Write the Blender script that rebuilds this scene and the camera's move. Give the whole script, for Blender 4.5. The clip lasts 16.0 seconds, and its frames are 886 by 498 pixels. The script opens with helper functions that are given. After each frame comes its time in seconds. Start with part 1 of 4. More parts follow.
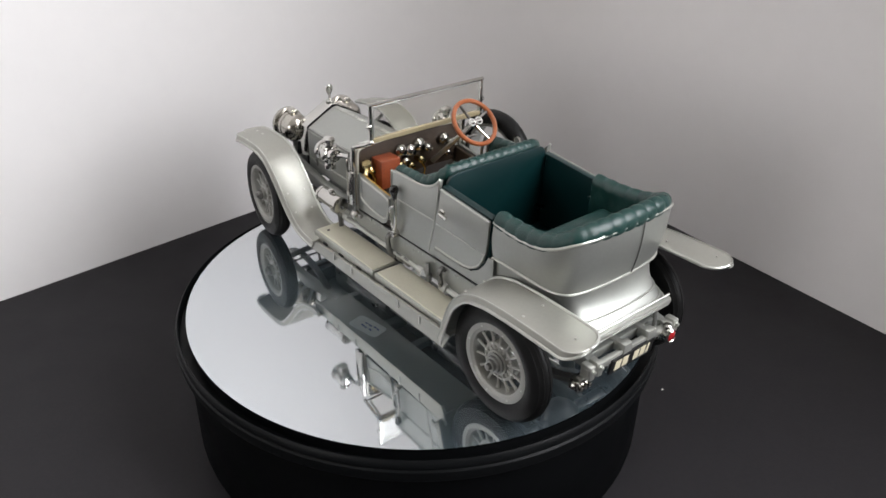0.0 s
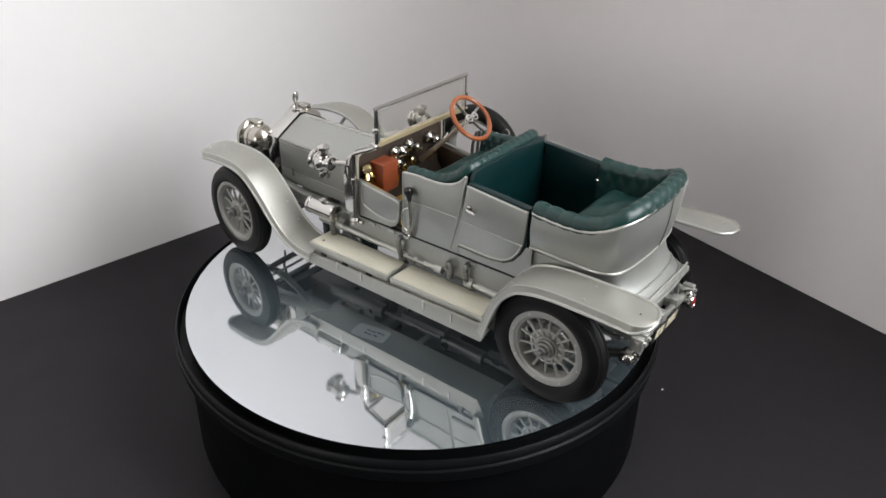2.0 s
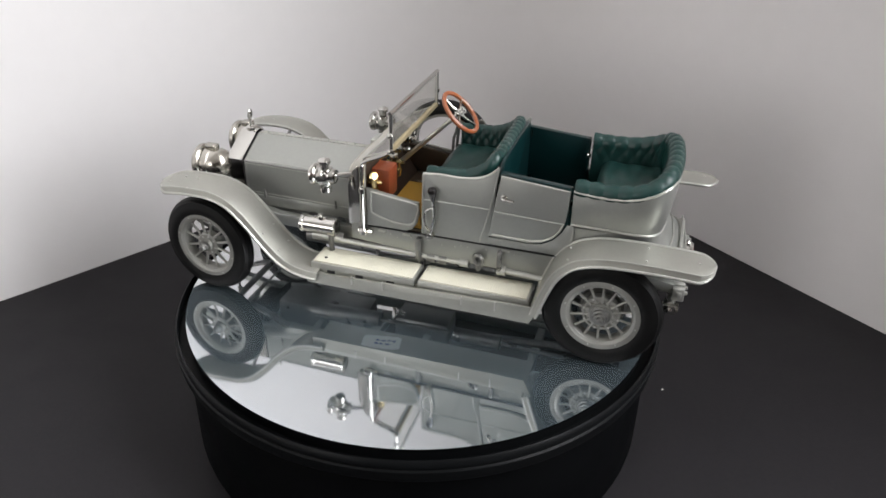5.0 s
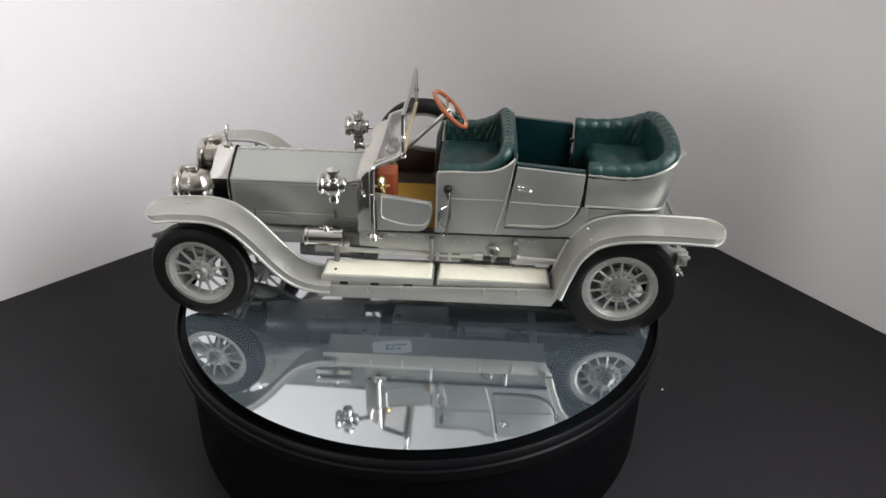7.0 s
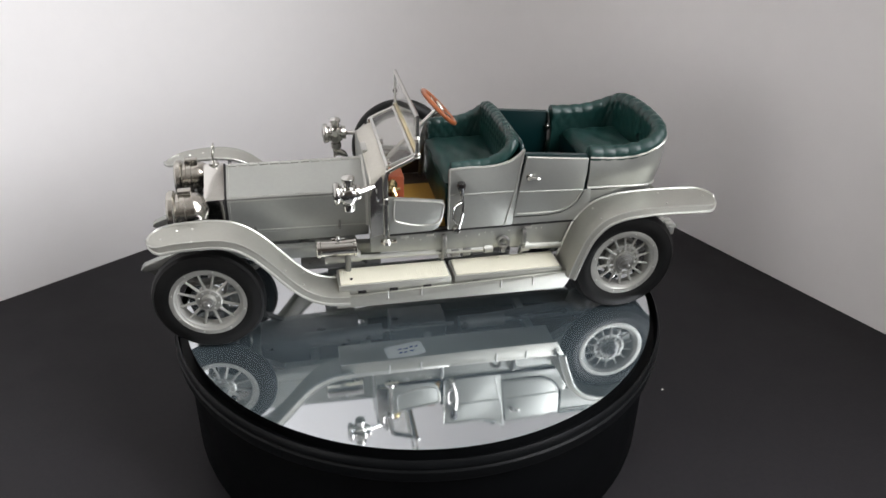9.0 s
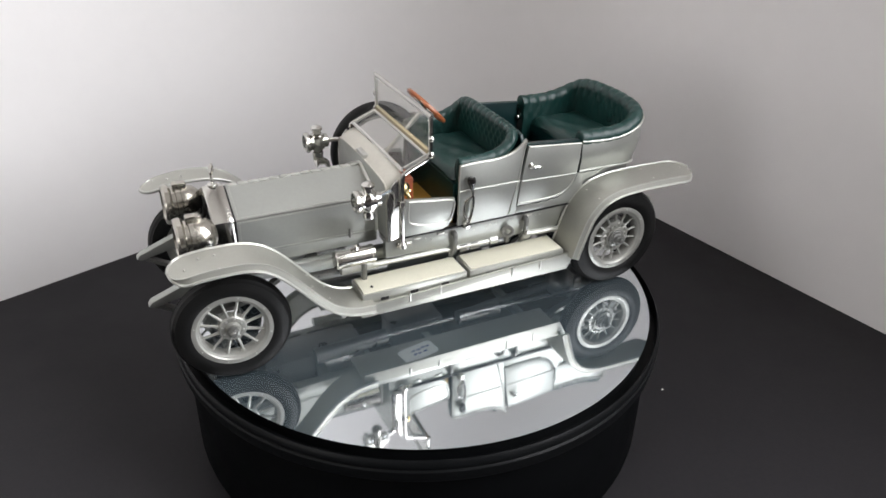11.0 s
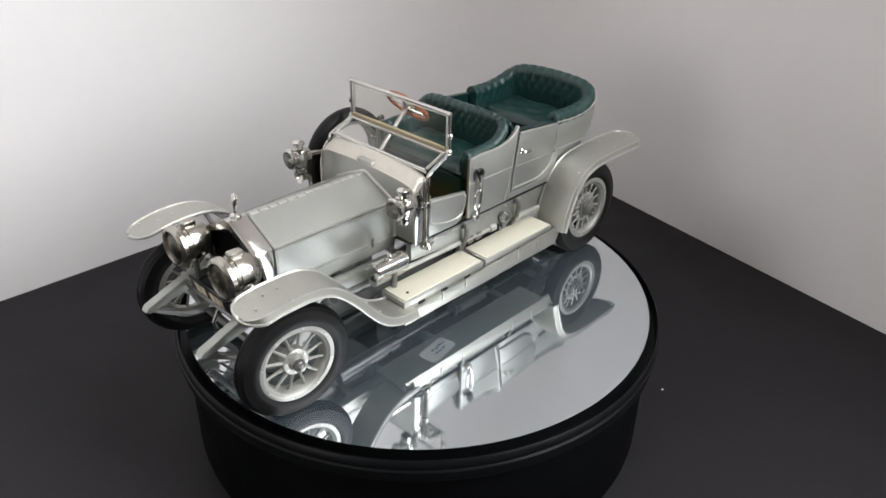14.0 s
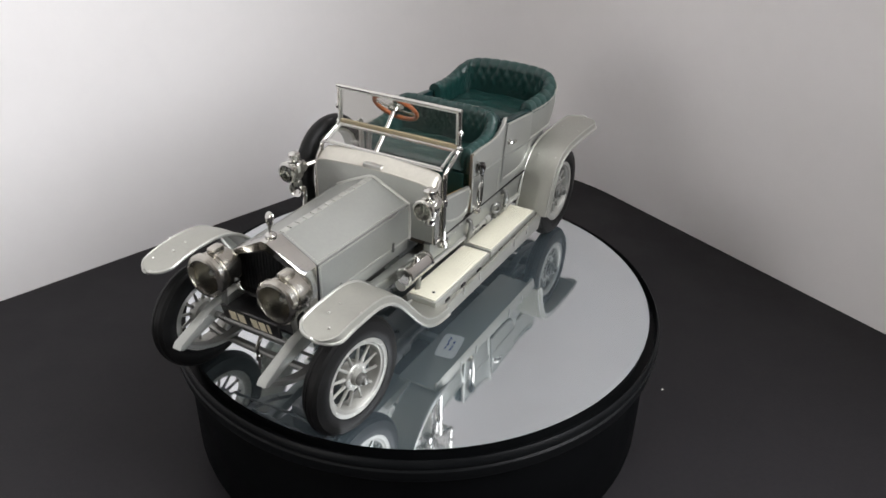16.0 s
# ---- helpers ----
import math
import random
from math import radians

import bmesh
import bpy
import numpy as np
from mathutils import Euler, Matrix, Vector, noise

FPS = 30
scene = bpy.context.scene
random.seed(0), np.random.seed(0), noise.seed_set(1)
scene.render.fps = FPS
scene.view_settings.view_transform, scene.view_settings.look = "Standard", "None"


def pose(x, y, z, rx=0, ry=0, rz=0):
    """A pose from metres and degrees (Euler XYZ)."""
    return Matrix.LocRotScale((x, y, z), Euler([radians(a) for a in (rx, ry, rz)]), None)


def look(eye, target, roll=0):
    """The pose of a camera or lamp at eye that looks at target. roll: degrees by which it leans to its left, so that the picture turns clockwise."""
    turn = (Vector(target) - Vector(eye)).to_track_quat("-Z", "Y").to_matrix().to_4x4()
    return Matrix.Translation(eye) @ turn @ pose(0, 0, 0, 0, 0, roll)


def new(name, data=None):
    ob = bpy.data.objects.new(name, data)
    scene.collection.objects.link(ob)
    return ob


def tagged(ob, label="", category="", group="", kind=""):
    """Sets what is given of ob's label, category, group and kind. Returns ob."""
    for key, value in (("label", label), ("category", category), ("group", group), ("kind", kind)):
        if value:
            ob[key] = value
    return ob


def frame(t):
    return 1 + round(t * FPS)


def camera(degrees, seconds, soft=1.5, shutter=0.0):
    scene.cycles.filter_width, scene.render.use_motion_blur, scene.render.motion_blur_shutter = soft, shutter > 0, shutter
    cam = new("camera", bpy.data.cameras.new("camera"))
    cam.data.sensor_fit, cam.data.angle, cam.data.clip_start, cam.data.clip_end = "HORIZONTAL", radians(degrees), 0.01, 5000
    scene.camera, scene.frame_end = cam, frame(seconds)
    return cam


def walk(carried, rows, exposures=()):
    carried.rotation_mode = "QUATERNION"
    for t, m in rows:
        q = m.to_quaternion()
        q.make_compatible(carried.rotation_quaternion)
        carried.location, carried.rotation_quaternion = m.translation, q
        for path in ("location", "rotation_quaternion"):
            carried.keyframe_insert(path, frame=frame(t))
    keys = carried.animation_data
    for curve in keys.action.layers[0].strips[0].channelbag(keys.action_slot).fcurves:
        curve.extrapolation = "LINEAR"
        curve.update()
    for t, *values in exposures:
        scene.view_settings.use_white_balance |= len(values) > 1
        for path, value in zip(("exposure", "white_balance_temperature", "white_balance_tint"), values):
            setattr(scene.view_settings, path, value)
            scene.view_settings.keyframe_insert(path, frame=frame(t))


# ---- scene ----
# The desk stands in a room's corner; the turntable's axis is the world's z axis, the desk top lies at 0.75 m.
DESK = 0.75
MIRROR = 0.801                       # height of the mirrored disc
EYE = (0.0, -0.24706, MIRROR + 0.15784)
cam = camera(59.53, 16.0, soft=1.6)
gaze = Vector((0.0300086, 0.86771, -0.49616))
still = look(EYE, Vector(EYE) + gaze, 1.101)
walk(cam, [(0.0, still), (16.0, still)], exposures=[(0.0, 0.0, 6500, 10), (16.0, 0.0, 6500, 10)])

# ---- light ----
world = bpy.data.worlds.new("sky")
scene.world = world
world.use_nodes = True
sky = world.node_tree.nodes.new("ShaderNodeTexSky")
sky.sky_type, sky.sun_disc, sky.sun_elevation, sky.sun_rotation = "NISHITA", False, radians(35), radians(200)
world.node_tree.links.new(sky.outputs["Color"], world.node_tree.nodes["Background"].inputs["Color"])
world.node_tree.nodes["Background"].inputs["Strength"].default_value = 0.12

CORNER = Vector((0.0467, 0.2977, 0))
ALONG_LEFT = Vector((-0.7305, -0.6829, 0)).normalized()
ALONG_RIGHT = Vector((0.5476, -0.8367, 0)).normalized()
ROOM_L, ROOM_R, ROOM_H = 4.0, 2.9, 2.5
WIN_FROM, WIN_TO, WIN_LOW, WIN_HIGH = 0.37, 1.25, 0.90, 1.85    # the window in the right wall, along it from the corner
FAR_FROM, FAR_TO, FAR_LOW, FAR_HIGH = 0.20, 1.30, 1.00, 2.20    # unseen opening added in the back wall for fill, along it from the left wall

P_RIGHT = CORNER + ALONG_RIGHT * ROOM_R
P_LEFT = CORNER + ALONG_LEFT * ROOM_L
P_FAR = P_RIGHT + ALONG_LEFT * ROOM_L
nl = Vector((-ALONG_LEFT.y, ALONG_LEFT.x, 0))          # into the room from the left wall
nl = nl if nl.dot(ALONG_RIGHT) > 0 else -nl
nr = Vector((-ALONG_RIGHT.y, ALONG_RIGHT.x, 0))        # into the room from the right wall
nr = nr if nr.dot(ALONG_LEFT) > 0 else -nr
w_mid = CORNER + ALONG_RIGHT * (WIN_FROM + WIN_TO) / 2 + Vector((0, 0, (WIN_LOW + WIN_HIGH) / 2))
f_mid = P_LEFT + ALONG_RIGHT * (FAR_FROM + FAR_TO) / 2 + Vector((0, 0, (FAR_LOW + FAR_HIGH) / 2))
nf = Vector((-ALONG_RIGHT.y, ALONG_RIGHT.x, 0))        # into the room from the back wall
nf = nf if nf.dot(ALONG_LEFT) < 0 else -nf


def opening_light(mid, into, wide, high, watts, color):
    # an area lamp in an opening: the right window's daylight, and the added fill
    day = bpy.data.lights.new("window_daylight", "AREA")
    day.shape, day.size, day.size_y, day.energy, day.color = "RECTANGLE", wide - 0.1, high - 0.1, watts, color
    new("window_daylight", day).matrix_world = look(mid + into * 0.004, mid + into)


opening_light(w_mid, nr, WIN_TO - WIN_FROM, WIN_HIGH - WIN_LOW, 23.5, (0.985, 0.985, 1.0))
# fill lamp added out of view to brighten the right wall
opening_light(f_mid, nf, FAR_TO - FAR_FROM, FAR_HIGH - FAR_LOW, 21.0, (1.0, 0.96, 0.935))


# ---- materials ----
def mat(name, color, rough=0.5, metal=0.0, vary=0.06, scale=60.0, bump=0.0, bump_scale=400.0, coat=0.0, rough_vary=0.1, spec=0.5, second=None):
    """A principled material with two scales of variation in colour and gloss, and a fine relief."""
    m = bpy.data.materials.new(name)
    m.use_nodes = True
    nt = m.node_tree
    N, L = nt.nodes, nt.links
    b = N["Principled BSDF"]
    b.inputs["Metallic"].default_value = metal
    b.inputs["Specular IOR Level"].default_value = spec
    b.inputs["Coat Weight"].default_value = coat
    b.inputs["Coat Roughness"].default_value = 0.12
    co = N.new("ShaderNodeTexCoord")
    big = N.new("ShaderNodeTexNoise")
    big.inputs["Scale"].default_value, big.inputs["Detail"].default_value = scale, 4.0
    fine = N.new("ShaderNodeTexNoise")
    fine.inputs["Scale"].default_value, fine.inputs["Detail"].default_value = scale * 13, 3.0
    L.new(co.outputs["Object"], big.inputs["Vector"])
    L.new(co.outputs["Object"], fine.inputs["Vector"])
    mix = N.new("ShaderNodeMath")
    mix.operation = "MULTIPLY_ADD"
    L.new(fine.outputs["Fac"], mix.inputs[0])
    mix.inputs[1].default_value = 0.4
    half = N.new("ShaderNodeMath")
    half.operation = "MULTIPLY"
    half.inputs[1].default_value = 0.6
    L.new(big.outputs["Fac"], half.inputs[0])
    L.new(half.outputs[0], mix.inputs[2])
    ramp = N.new("ShaderNodeValToRGB")
    c0 = second or [c * (1 - vary) for c in color]
    c1 = color if second else [min(1, c * (1 + vary)) for c in color]
    ramp.color_ramp.elements[0].position, ramp.color_ramp.elements[1].position = 0.35, 0.65
    ramp.color_ramp.elements[0].color, ramp.color_ramp.elements[1].color = (*c0, 1), (*c1, 1)
    L.new(mix.outputs[0], ramp.inputs["Fac"])
    L.new(ramp.outputs["Color"], b.inputs["Base Color"])
    rr = N.new("ShaderNodeMapRange")
    rr.inputs["From Min"].default_value, rr.inputs["From Max"].default_value = 0.3, 0.7
    rr.inputs["To Min"].default_value, rr.inputs["To Max"].default_value = max(0.0, rough * (1 - rough_vary)), min(1.0, rough * (1 + rough_vary))
    L.new(big.outputs["Fac"], rr.inputs["Value"])
    L.new(rr.outputs["Result"], b.inputs["Roughness"])
    if bump:
        bn = N.new("ShaderNodeTexNoise")
        bn.inputs["Scale"].default_value, bn.inputs["Detail"].default_value = bump_scale, 4.0
        L.new(co.outputs["Object"], bn.inputs["Vector"])
        bp = N.new("ShaderNodeBump")
        bp.inputs["Strength"].default_value, bp.inputs["Distance"].default_value = bump, 0.0004
        L.new(bn.outputs["Fac"], bp.inputs["Height"])
        L.new(bp.outputs["Normal"], b.inputs["Normal"])
    return m


WALL = mat("white_wall_paint", (0.84, 0.82, 0.815), 0.75, vary=0.012, scale=9, bump=0.12, bump_scale=260)
CEIL = mat("white_ceiling_paint", (0.78, 0.77, 0.75), 0.85, vary=0.01, scale=5)
FLOOR = mat("oak_floor", (0.16, 0.10, 0.06), 0.45, vary=0.2, scale=6, bump=0.1)
DESKTOP = mat("black_laminate", (0.019, 0.018, 0.020), 0.55, vary=0.12, scale=40, bump=0.25, bump_scale=1500, rough_vary=0.18, spec=0.14)
LEGWOOD = mat("black_leg", (0.02, 0.02, 0.02), 0.5)
BLACKPL = mat("black_plastic", (0.0022, 0.0024, 0.0028), 0.5, vary=0.15, scale=80, bump=0.1, bump_scale=3000, spec=0.05)
RIMPL = mat("satin_black_rim", (0.004, 0.0045, 0.005), 0.4, vary=0.12, scale=120, bump=0.1, bump_scale=3000, spec=0.12)
MIRRORM = mat("mirror", (0.67, 0.69, 0.71), 0.045, metal=1.0, vary=0.004, scale=30, rough_vary=0.3)


def veil(m, color, share):
    # the blue-green haze of the dusty glass over the silvering, patchy with smudges
    nt = m.node_tree
    out = nt.nodes["Material Output"]
    base = out.inputs["Surface"].links[0].from_socket
    haze, mix = nt.nodes.new("ShaderNodeBsdfDiffuse"), nt.nodes.new("ShaderNodeMixShader")
    haze.inputs["Color"].default_value = (*color, 1)
    tex, co, ramp = nt.nodes.new("ShaderNodeTexNoise"), nt.nodes.new("ShaderNodeTexCoord"), nt.nodes.new("ShaderNodeMapRange")
    tex.inputs["Scale"].default_value, tex.inputs["Detail"].default_value = 38.0, 5.0
    ramp.inputs["From Min"].default_value, ramp.inputs["From Max"].default_value = 0.3, 0.7
    ramp.inputs["To Min"].default_value, ramp.inputs["To Max"].default_value = share * 0.8, share * 1.2
    nt.links.new(co.outputs["Object"], tex.inputs["Vector"])
    nt.links.new(tex.outputs["Fac"], ramp.inputs["Value"])
    nt.links.new(ramp.outputs["Result"], mix.inputs["Fac"])
    nt.links.new(base, mix.inputs[1])
    nt.links.new(haze.outputs["BSDF"], mix.inputs[2])
    nt.links.new(mix.outputs["Shader"], out.inputs["Surface"])


veil(MIRRORM, (0.36, 0.48, 0.55), 0.085)
# for the unseen walls behind the camera, dark so that little light bounces back
FARWALL = mat("brown_grey_wall_paint", (0.16, 0.145, 0.13), 0.8, vary=0.02, scale=9, bump=0.12, bump_scale=260)
FRAMEW = mat("white_frame_paint", (0.8, 0.8, 0.79), 0.4)
DUST = mat("dust", (0.75, 0.74, 0.70), 0.9)


# ---- mesh helpers ----
def link(name, bm, material, parent=None, label="", unit=1.0, angle=35.0):
    if unit != 1.0:
        bmesh.ops.scale(bm, vec=(unit, unit, unit), verts=bm.verts)
    bmesh.ops.recalc_face_normals(bm, faces=bm.faces)
    me = bpy.data.meshes.new(name)
    for f in bm.faces:
        f.smooth = True
    bm.to_mesh(me)
    bm.free()
    me.set_sharp_from_angle(angle=radians(angle))
    for one in (material if isinstance(material, (list, tuple)) else [material]):
        me.materials.append(one)
    ob = new(name, me)
    if parent:
        ob.parent = parent
    if label:
        ob["label"] = label
    return ob


def lathe(bm, base, axis, profile, seg=32):
    """Turns (radius, height) round the axis through base."""
    axis = Vector(axis).normalized()
    u = axis.orthogonal().normalized()
    v = axis.cross(u)
    rings = []
    for r, h in profile:
        c = Vector(base) + axis * h
        if r < 1e-6:
            rings.append([bm.verts.new(c)])
        else:
            rings.append([bm.verts.new(c + (u * math.cos(a) + v * math.sin(a)) * r) for a in (2 * math.pi * i / seg for i in range(seg))])
    for a, b in zip(rings, rings[1:]):
        for i in range(seg):
            j = (i + 1) % seg
            q = [a[i % len(a)], a[j % len(a)], b[j % len(b)], b[i % len(b)]]
            q = list(dict.fromkeys(q))
            if len(q) > 2:
                bm.faces.new(q)
    return bm


def prism(bm, pts, low, high):
    """An upright block over a plan of (x, y)."""
    a = [bm.verts.new((x, y, low)) for x, y in pts]
    b = [bm.verts.new((x, y, high)) for x, y in pts]
    bm.faces.new(a[::-1])
    bm.faces.new(b)
    for i in range(len(pts)):
        j = (i + 1) % len(pts)
        bm.faces.new((a[i], a[j], b[j], b[i]))
    return bm


# ---- room ----
def plan(*vs):
    return [(v.x, v.y) for v in vs]



def corner_walls():
    # two walls that run into each other in a plastered, rounded inner corner; the right one has the window
    rad = 0.11
    half = math.acos(max(-1, min(1, ALONG_LEFT.dot(ALONG_RIGHT)))) / 2
    back = rad / math.tan(half)
    a, b = CORNER + ALONG_LEFT * back, CORNER + ALONG_RIGHT * back
    mid = a + nl * rad
    start, end = a - mid, b - mid
    turn = math.atan2(start.x * end.y - start.y * end.x, start.dot(end))
    arc = [mid + Matrix.Rotation(turn * i / 32, 3, "Z") @ start for i in range(33)]
    e = arc[-1] + ALONG_RIGHT * 0.03
    left = [P_LEFT - nl * 0.2, P_LEFT] + arc + [e, e - nr * 0.2, CORNER - (nl + nr) * 0.2]
    tagged(link("wall_left", prism(bmesh.new(), plan(*left), 0, ROOM_H), WALL, angle=50), "plain white painted wall behind the desk", "wall", kind="structure")
    w0, w1 = CORNER + ALONG_RIGHT * WIN_FROM, CORNER + ALONG_RIGHT * WIN_TO
    bm = prism(bmesh.new(), plan(e, w0, w0 - nr * 0.2, e - nr * 0.2), 0, ROOM_H)
    prism(bm, plan(w1, P_RIGHT, P_RIGHT - nr * 0.2, w1 - nr * 0.2), 0, ROOM_H)
    prism(bm, plan(w0, w1, w1 - nr * 0.2, w0 - nr * 0.2), 0, WIN_LOW)
    prism(bm, plan(w0, w1, w1 - nr * 0.2, w0 - nr * 0.2), WIN_HIGH, ROOM_H)
    tagged(link("wall_right", bm, WALL, angle=50), "white painted wall with a window beside the desk", "wall", kind="structure")


def far_walls():
    bm = prism(bmesh.new(), plan(P_RIGHT - ALONG_LEFT * 0.2, P_FAR, P_FAR + ALONG_RIGHT * 0.2, P_RIGHT + (ALONG_RIGHT - ALONG_LEFT) * 0.2), 0, ROOM_H)
    tagged(link("wall_far", bm, FARWALL), "brown-grey painted wall", "wall", kind="structure")
    # this opening is added only to hold the fill lamp
    g0, g1, out = P_LEFT + ALONG_RIGHT * FAR_FROM, P_LEFT + ALONG_RIGHT * FAR_TO, -nf * 0.15
    bm = prism(bmesh.new(), plan(P_LEFT, g0, g0 + out, P_LEFT + out), 0, ROOM_H)
    prism(bm, plan(g1, P_FAR, P_FAR + out, g1 + out), 0, ROOM_H)
    prism(bm, plan(g0, g1, g1 + out, g0 + out), 0, FAR_LOW)
    prism(bm, plan(g0, g1, g1 + out, g0 + out), FAR_HIGH, ROOM_H)
    tagged(link("wall_back", bm, FARWALL), "unseen brown-grey painted wall with an opening added for fill light", "wall", kind="structure")
    ring = plan(CORNER - (nl + nr) * 0.3, P_RIGHT + (ALONG_RIGHT - ALONG_LEFT) * 0.3, P_FAR + (ALONG_RIGHT + ALONG_LEFT) * 0.3, P_LEFT + (ALONG_LEFT - ALONG_RIGHT) * 0.3)
    tagged(link("floor", prism(bmesh.new(), ring, -0.1, 0), FLOOR), "brown oak floor", "floor", kind="structure")
    tagged(link("ceiling", prism(bmesh.new(), ring, ROOM_H, ROOM_H + 0.1), CEIL), "plain white ceiling", "ceiling", kind="structure")
    for name, o, along, into, f, t, lo, hi in (("window_1", CORNER, ALONG_RIGHT, nr, WIN_FROM, WIN_TO, WIN_LOW, WIN_HIGH), ("window_2", P_LEFT, ALONG_RIGHT, nf, FAR_FROM, FAR_TO, FAR_LOW, FAR_HIGH)):
        bm = bmesh.new()
        for a, b, c, d in ((f, f + 0.05, lo, hi), (t - 0.05, t, lo, hi), (f + 0.05, t - 0.05, lo, lo + 0.05), (f + 0.05, t - 0.05, hi - 0.05, hi)):
            p, q = o + along * a - into * 0.10, o + along * b - into * 0.10
            prism(bm, plan(p, q, q - into * 0.05, p - into * 0.05), c, d)
        tagged(link(name, bm, FRAMEW), "white frame round an opening in the wall", "window", kind="structure")


corner_walls()
far_walls()


def desk():
    top = tagged(new("desk"), "black laminate desk pushed into the room's corner", "desk")
    top.location = (0, 0, DESK)
    gap = 0.0001
    c = CORNER + (nl + nr) * gap
    # front corners of the desk lie outside the view
    a, b = c + ALONG_LEFT * 1.1, c + ALONG_RIGHT * 0.95
    f = c + ALONG_LEFT * 1.1 + ALONG_RIGHT * 0.95
    rad = 0.1102
    half = math.acos(ALONG_LEFT.dot(ALONG_RIGHT)) / 2
    back = rad / math.tan(half)
    s, e = c + ALONG_LEFT * back, c + ALONG_RIGHT * back
    mid = s + nl * rad
    turn = math.atan2((s - mid).cross(e - mid).z, (s - mid).dot(e - mid))
    arc = [mid + Matrix.Rotation(turn * i / 16, 3, "Z") @ (s - mid) for i in range(17)]
    bm = prism(bmesh.new(), plan(a, *arc, b, f), -0.03, 0)
    link("tabletop", bm, DESKTOP, top)
    for p in (c + (ALONG_LEFT + ALONG_RIGHT) * 0.1, a + ALONG_RIGHT * 0.08 - ALONG_LEFT * 0.08, b - ALONG_RIGHT * 0.08 + ALONG_LEFT * 0.08, f - (ALONG_LEFT + ALONG_RIGHT) * 0.08):
        bm = prism(bmesh.new(), [(p.x - 0.025, p.y - 0.025), (p.x + 0.025, p.y - 0.025), (p.x + 0.025, p.y + 0.025), (p.x - 0.025, p.y + 0.025)], -DESK, -0.03)
        link("leg", bm, LEGWOOD, top)


desk()


def turntable():
    base = tagged(new("turntable"), "round black motorised turntable with a mirrored top, turning on the desk", "turntable")
    base.location = (0, 0, DESK)
    H = (MIRROR - DESK) * 1000
    body = lathe(bmesh.new(), (0, 0, 0), (0, 0, 1), [(0, 0), (84.5, 0), (85.6, 0.8), (86.0, 3), (86.0, H - 11.4), (85.2, H - 9.9), (80, H - 9.7), (0, H - 9.7)], 128)
    link("body", body, BLACKPL, base, unit=0.001)
    platter = lathe(bmesh.new(), (0, 0, 0), (0, 0, 1), [(0, H - 9.5), (87.6, H - 9.5), (88.7, H - 9.1), (89.1, H - 8.2), (89.2, H - 5.2), (88.7, H - 4.6), (88.8, H - 4.2), (88.9, H - 3.6), (88.3, H - 2.1), (87.9, H - 1.6), (87.6, H - 2.2), (87.4, H - 5.2), (84.0, H - 5.3), (83.5, H - 1.1), (0, H - 1.1)], 160)
    pl = link("platter", platter, RIMPL, base, "satin black rim", unit=0.001)
    disc = lathe(bmesh.new(), (0, 0, 0), (0, 0, 1), [(0, H - 1.0), (84.6, H - 1.0), (84.9, H - 0.8), (84.8, H - 0.4)] + [(84.8 * k / 16, H - 0.4 * (k / 16) ** 2) for k in range(15, -1, -1)], 160)
    for f in disc.faces:
        f.normal_update()
        if f.calc_center_median().z < H - 0.45 or abs(f.normal.z) < 0.8:
            f.material_index = 1
    link("mirror", disc, [MIRRORM, BLACKPL], pl, "round mirrored disc", unit=0.001, angle=12)
    return pl


platter = turntable()

bm = bmesh.new()
bmesh.ops.create_icosphere(bm, subdivisions=1, radius=0.0005)
speck = tagged(link("dust_speck", bm, DUST), "tiny pale dust speck lying on the black desk", "dust")
speck.location = (0.1007, 0.0005, DESK + 0.0004)

# ---- the model car: millimetres, x forward from the rear axle, y to its left, z up from the mirror ----
SILVER = mat("silver_enamel", (0.375, 0.385, 0.36), 0.44, metal=0.8, vary=0.035, scale=70, bump=0.02, bump_scale=5000, coat=0.15, rough_vary=0.08)
WINGP = mat("pale_silver_enamel", (0.405, 0.405, 0.365), 0.45, metal=0.8, vary=0.04, scale=70, bump=0.02, bump_scale=5000, coat=0.15, rough_vary=0.08)
TRIM = mat("bright_silver_trim", (0.60, 0.60, 0.57), 0.34, metal=0.9, vary=0.05, scale=200)
CHROME = mat("chrome", (0.56, 0.55, 0.52), 0.12, metal=1.0, vary=0.06, scale=120, rough_vary=0.5)
STEEL = mat("dull_steel", (0.22, 0.22, 0.21), 0.36, metal=0.7, vary=0.15, scale=150, rough_vary=0.3)
WHEELP = mat("wheel_silver", (0.34, 0.34, 0.315), 0.48, metal=0.6, vary=0.08, scale=180, rough_vary=0.25)
CREAM = mat("cream_pad", (0.74, 0.72, 0.60), 0.6, vary=0.04, scale=90, bump=0.1, bump_scale=2500)
CREAMM = mat("cream_enamel", (0.52, 0.50, 0.44), 0.35, metal=0.3, vary=0.06, scale=70, coat=0.2)
LEATHER = mat("green_leather", (0.006, 0.033, 0.029), 0.33, vary=0.14, scale=70, bump=0.25, bump_scale=2200, rough_vary=0.25)
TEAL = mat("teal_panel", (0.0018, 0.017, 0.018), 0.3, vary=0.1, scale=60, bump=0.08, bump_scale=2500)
RUBBER = mat("black_rubber", (0.007, 0.007, 0.007), 0.46, vary=0.25, scale=110, bump=0.2, bump_scale=2600, spec=0.18)
GRILLE = mat("black_grille", (0.006, 0.006, 0.007), 0.5, vary=0.2)
TAN = mat("tan_wood", (0.30, 0.088, 0.030), 0.30, vary=0.15, scale=130, coat=0.4)
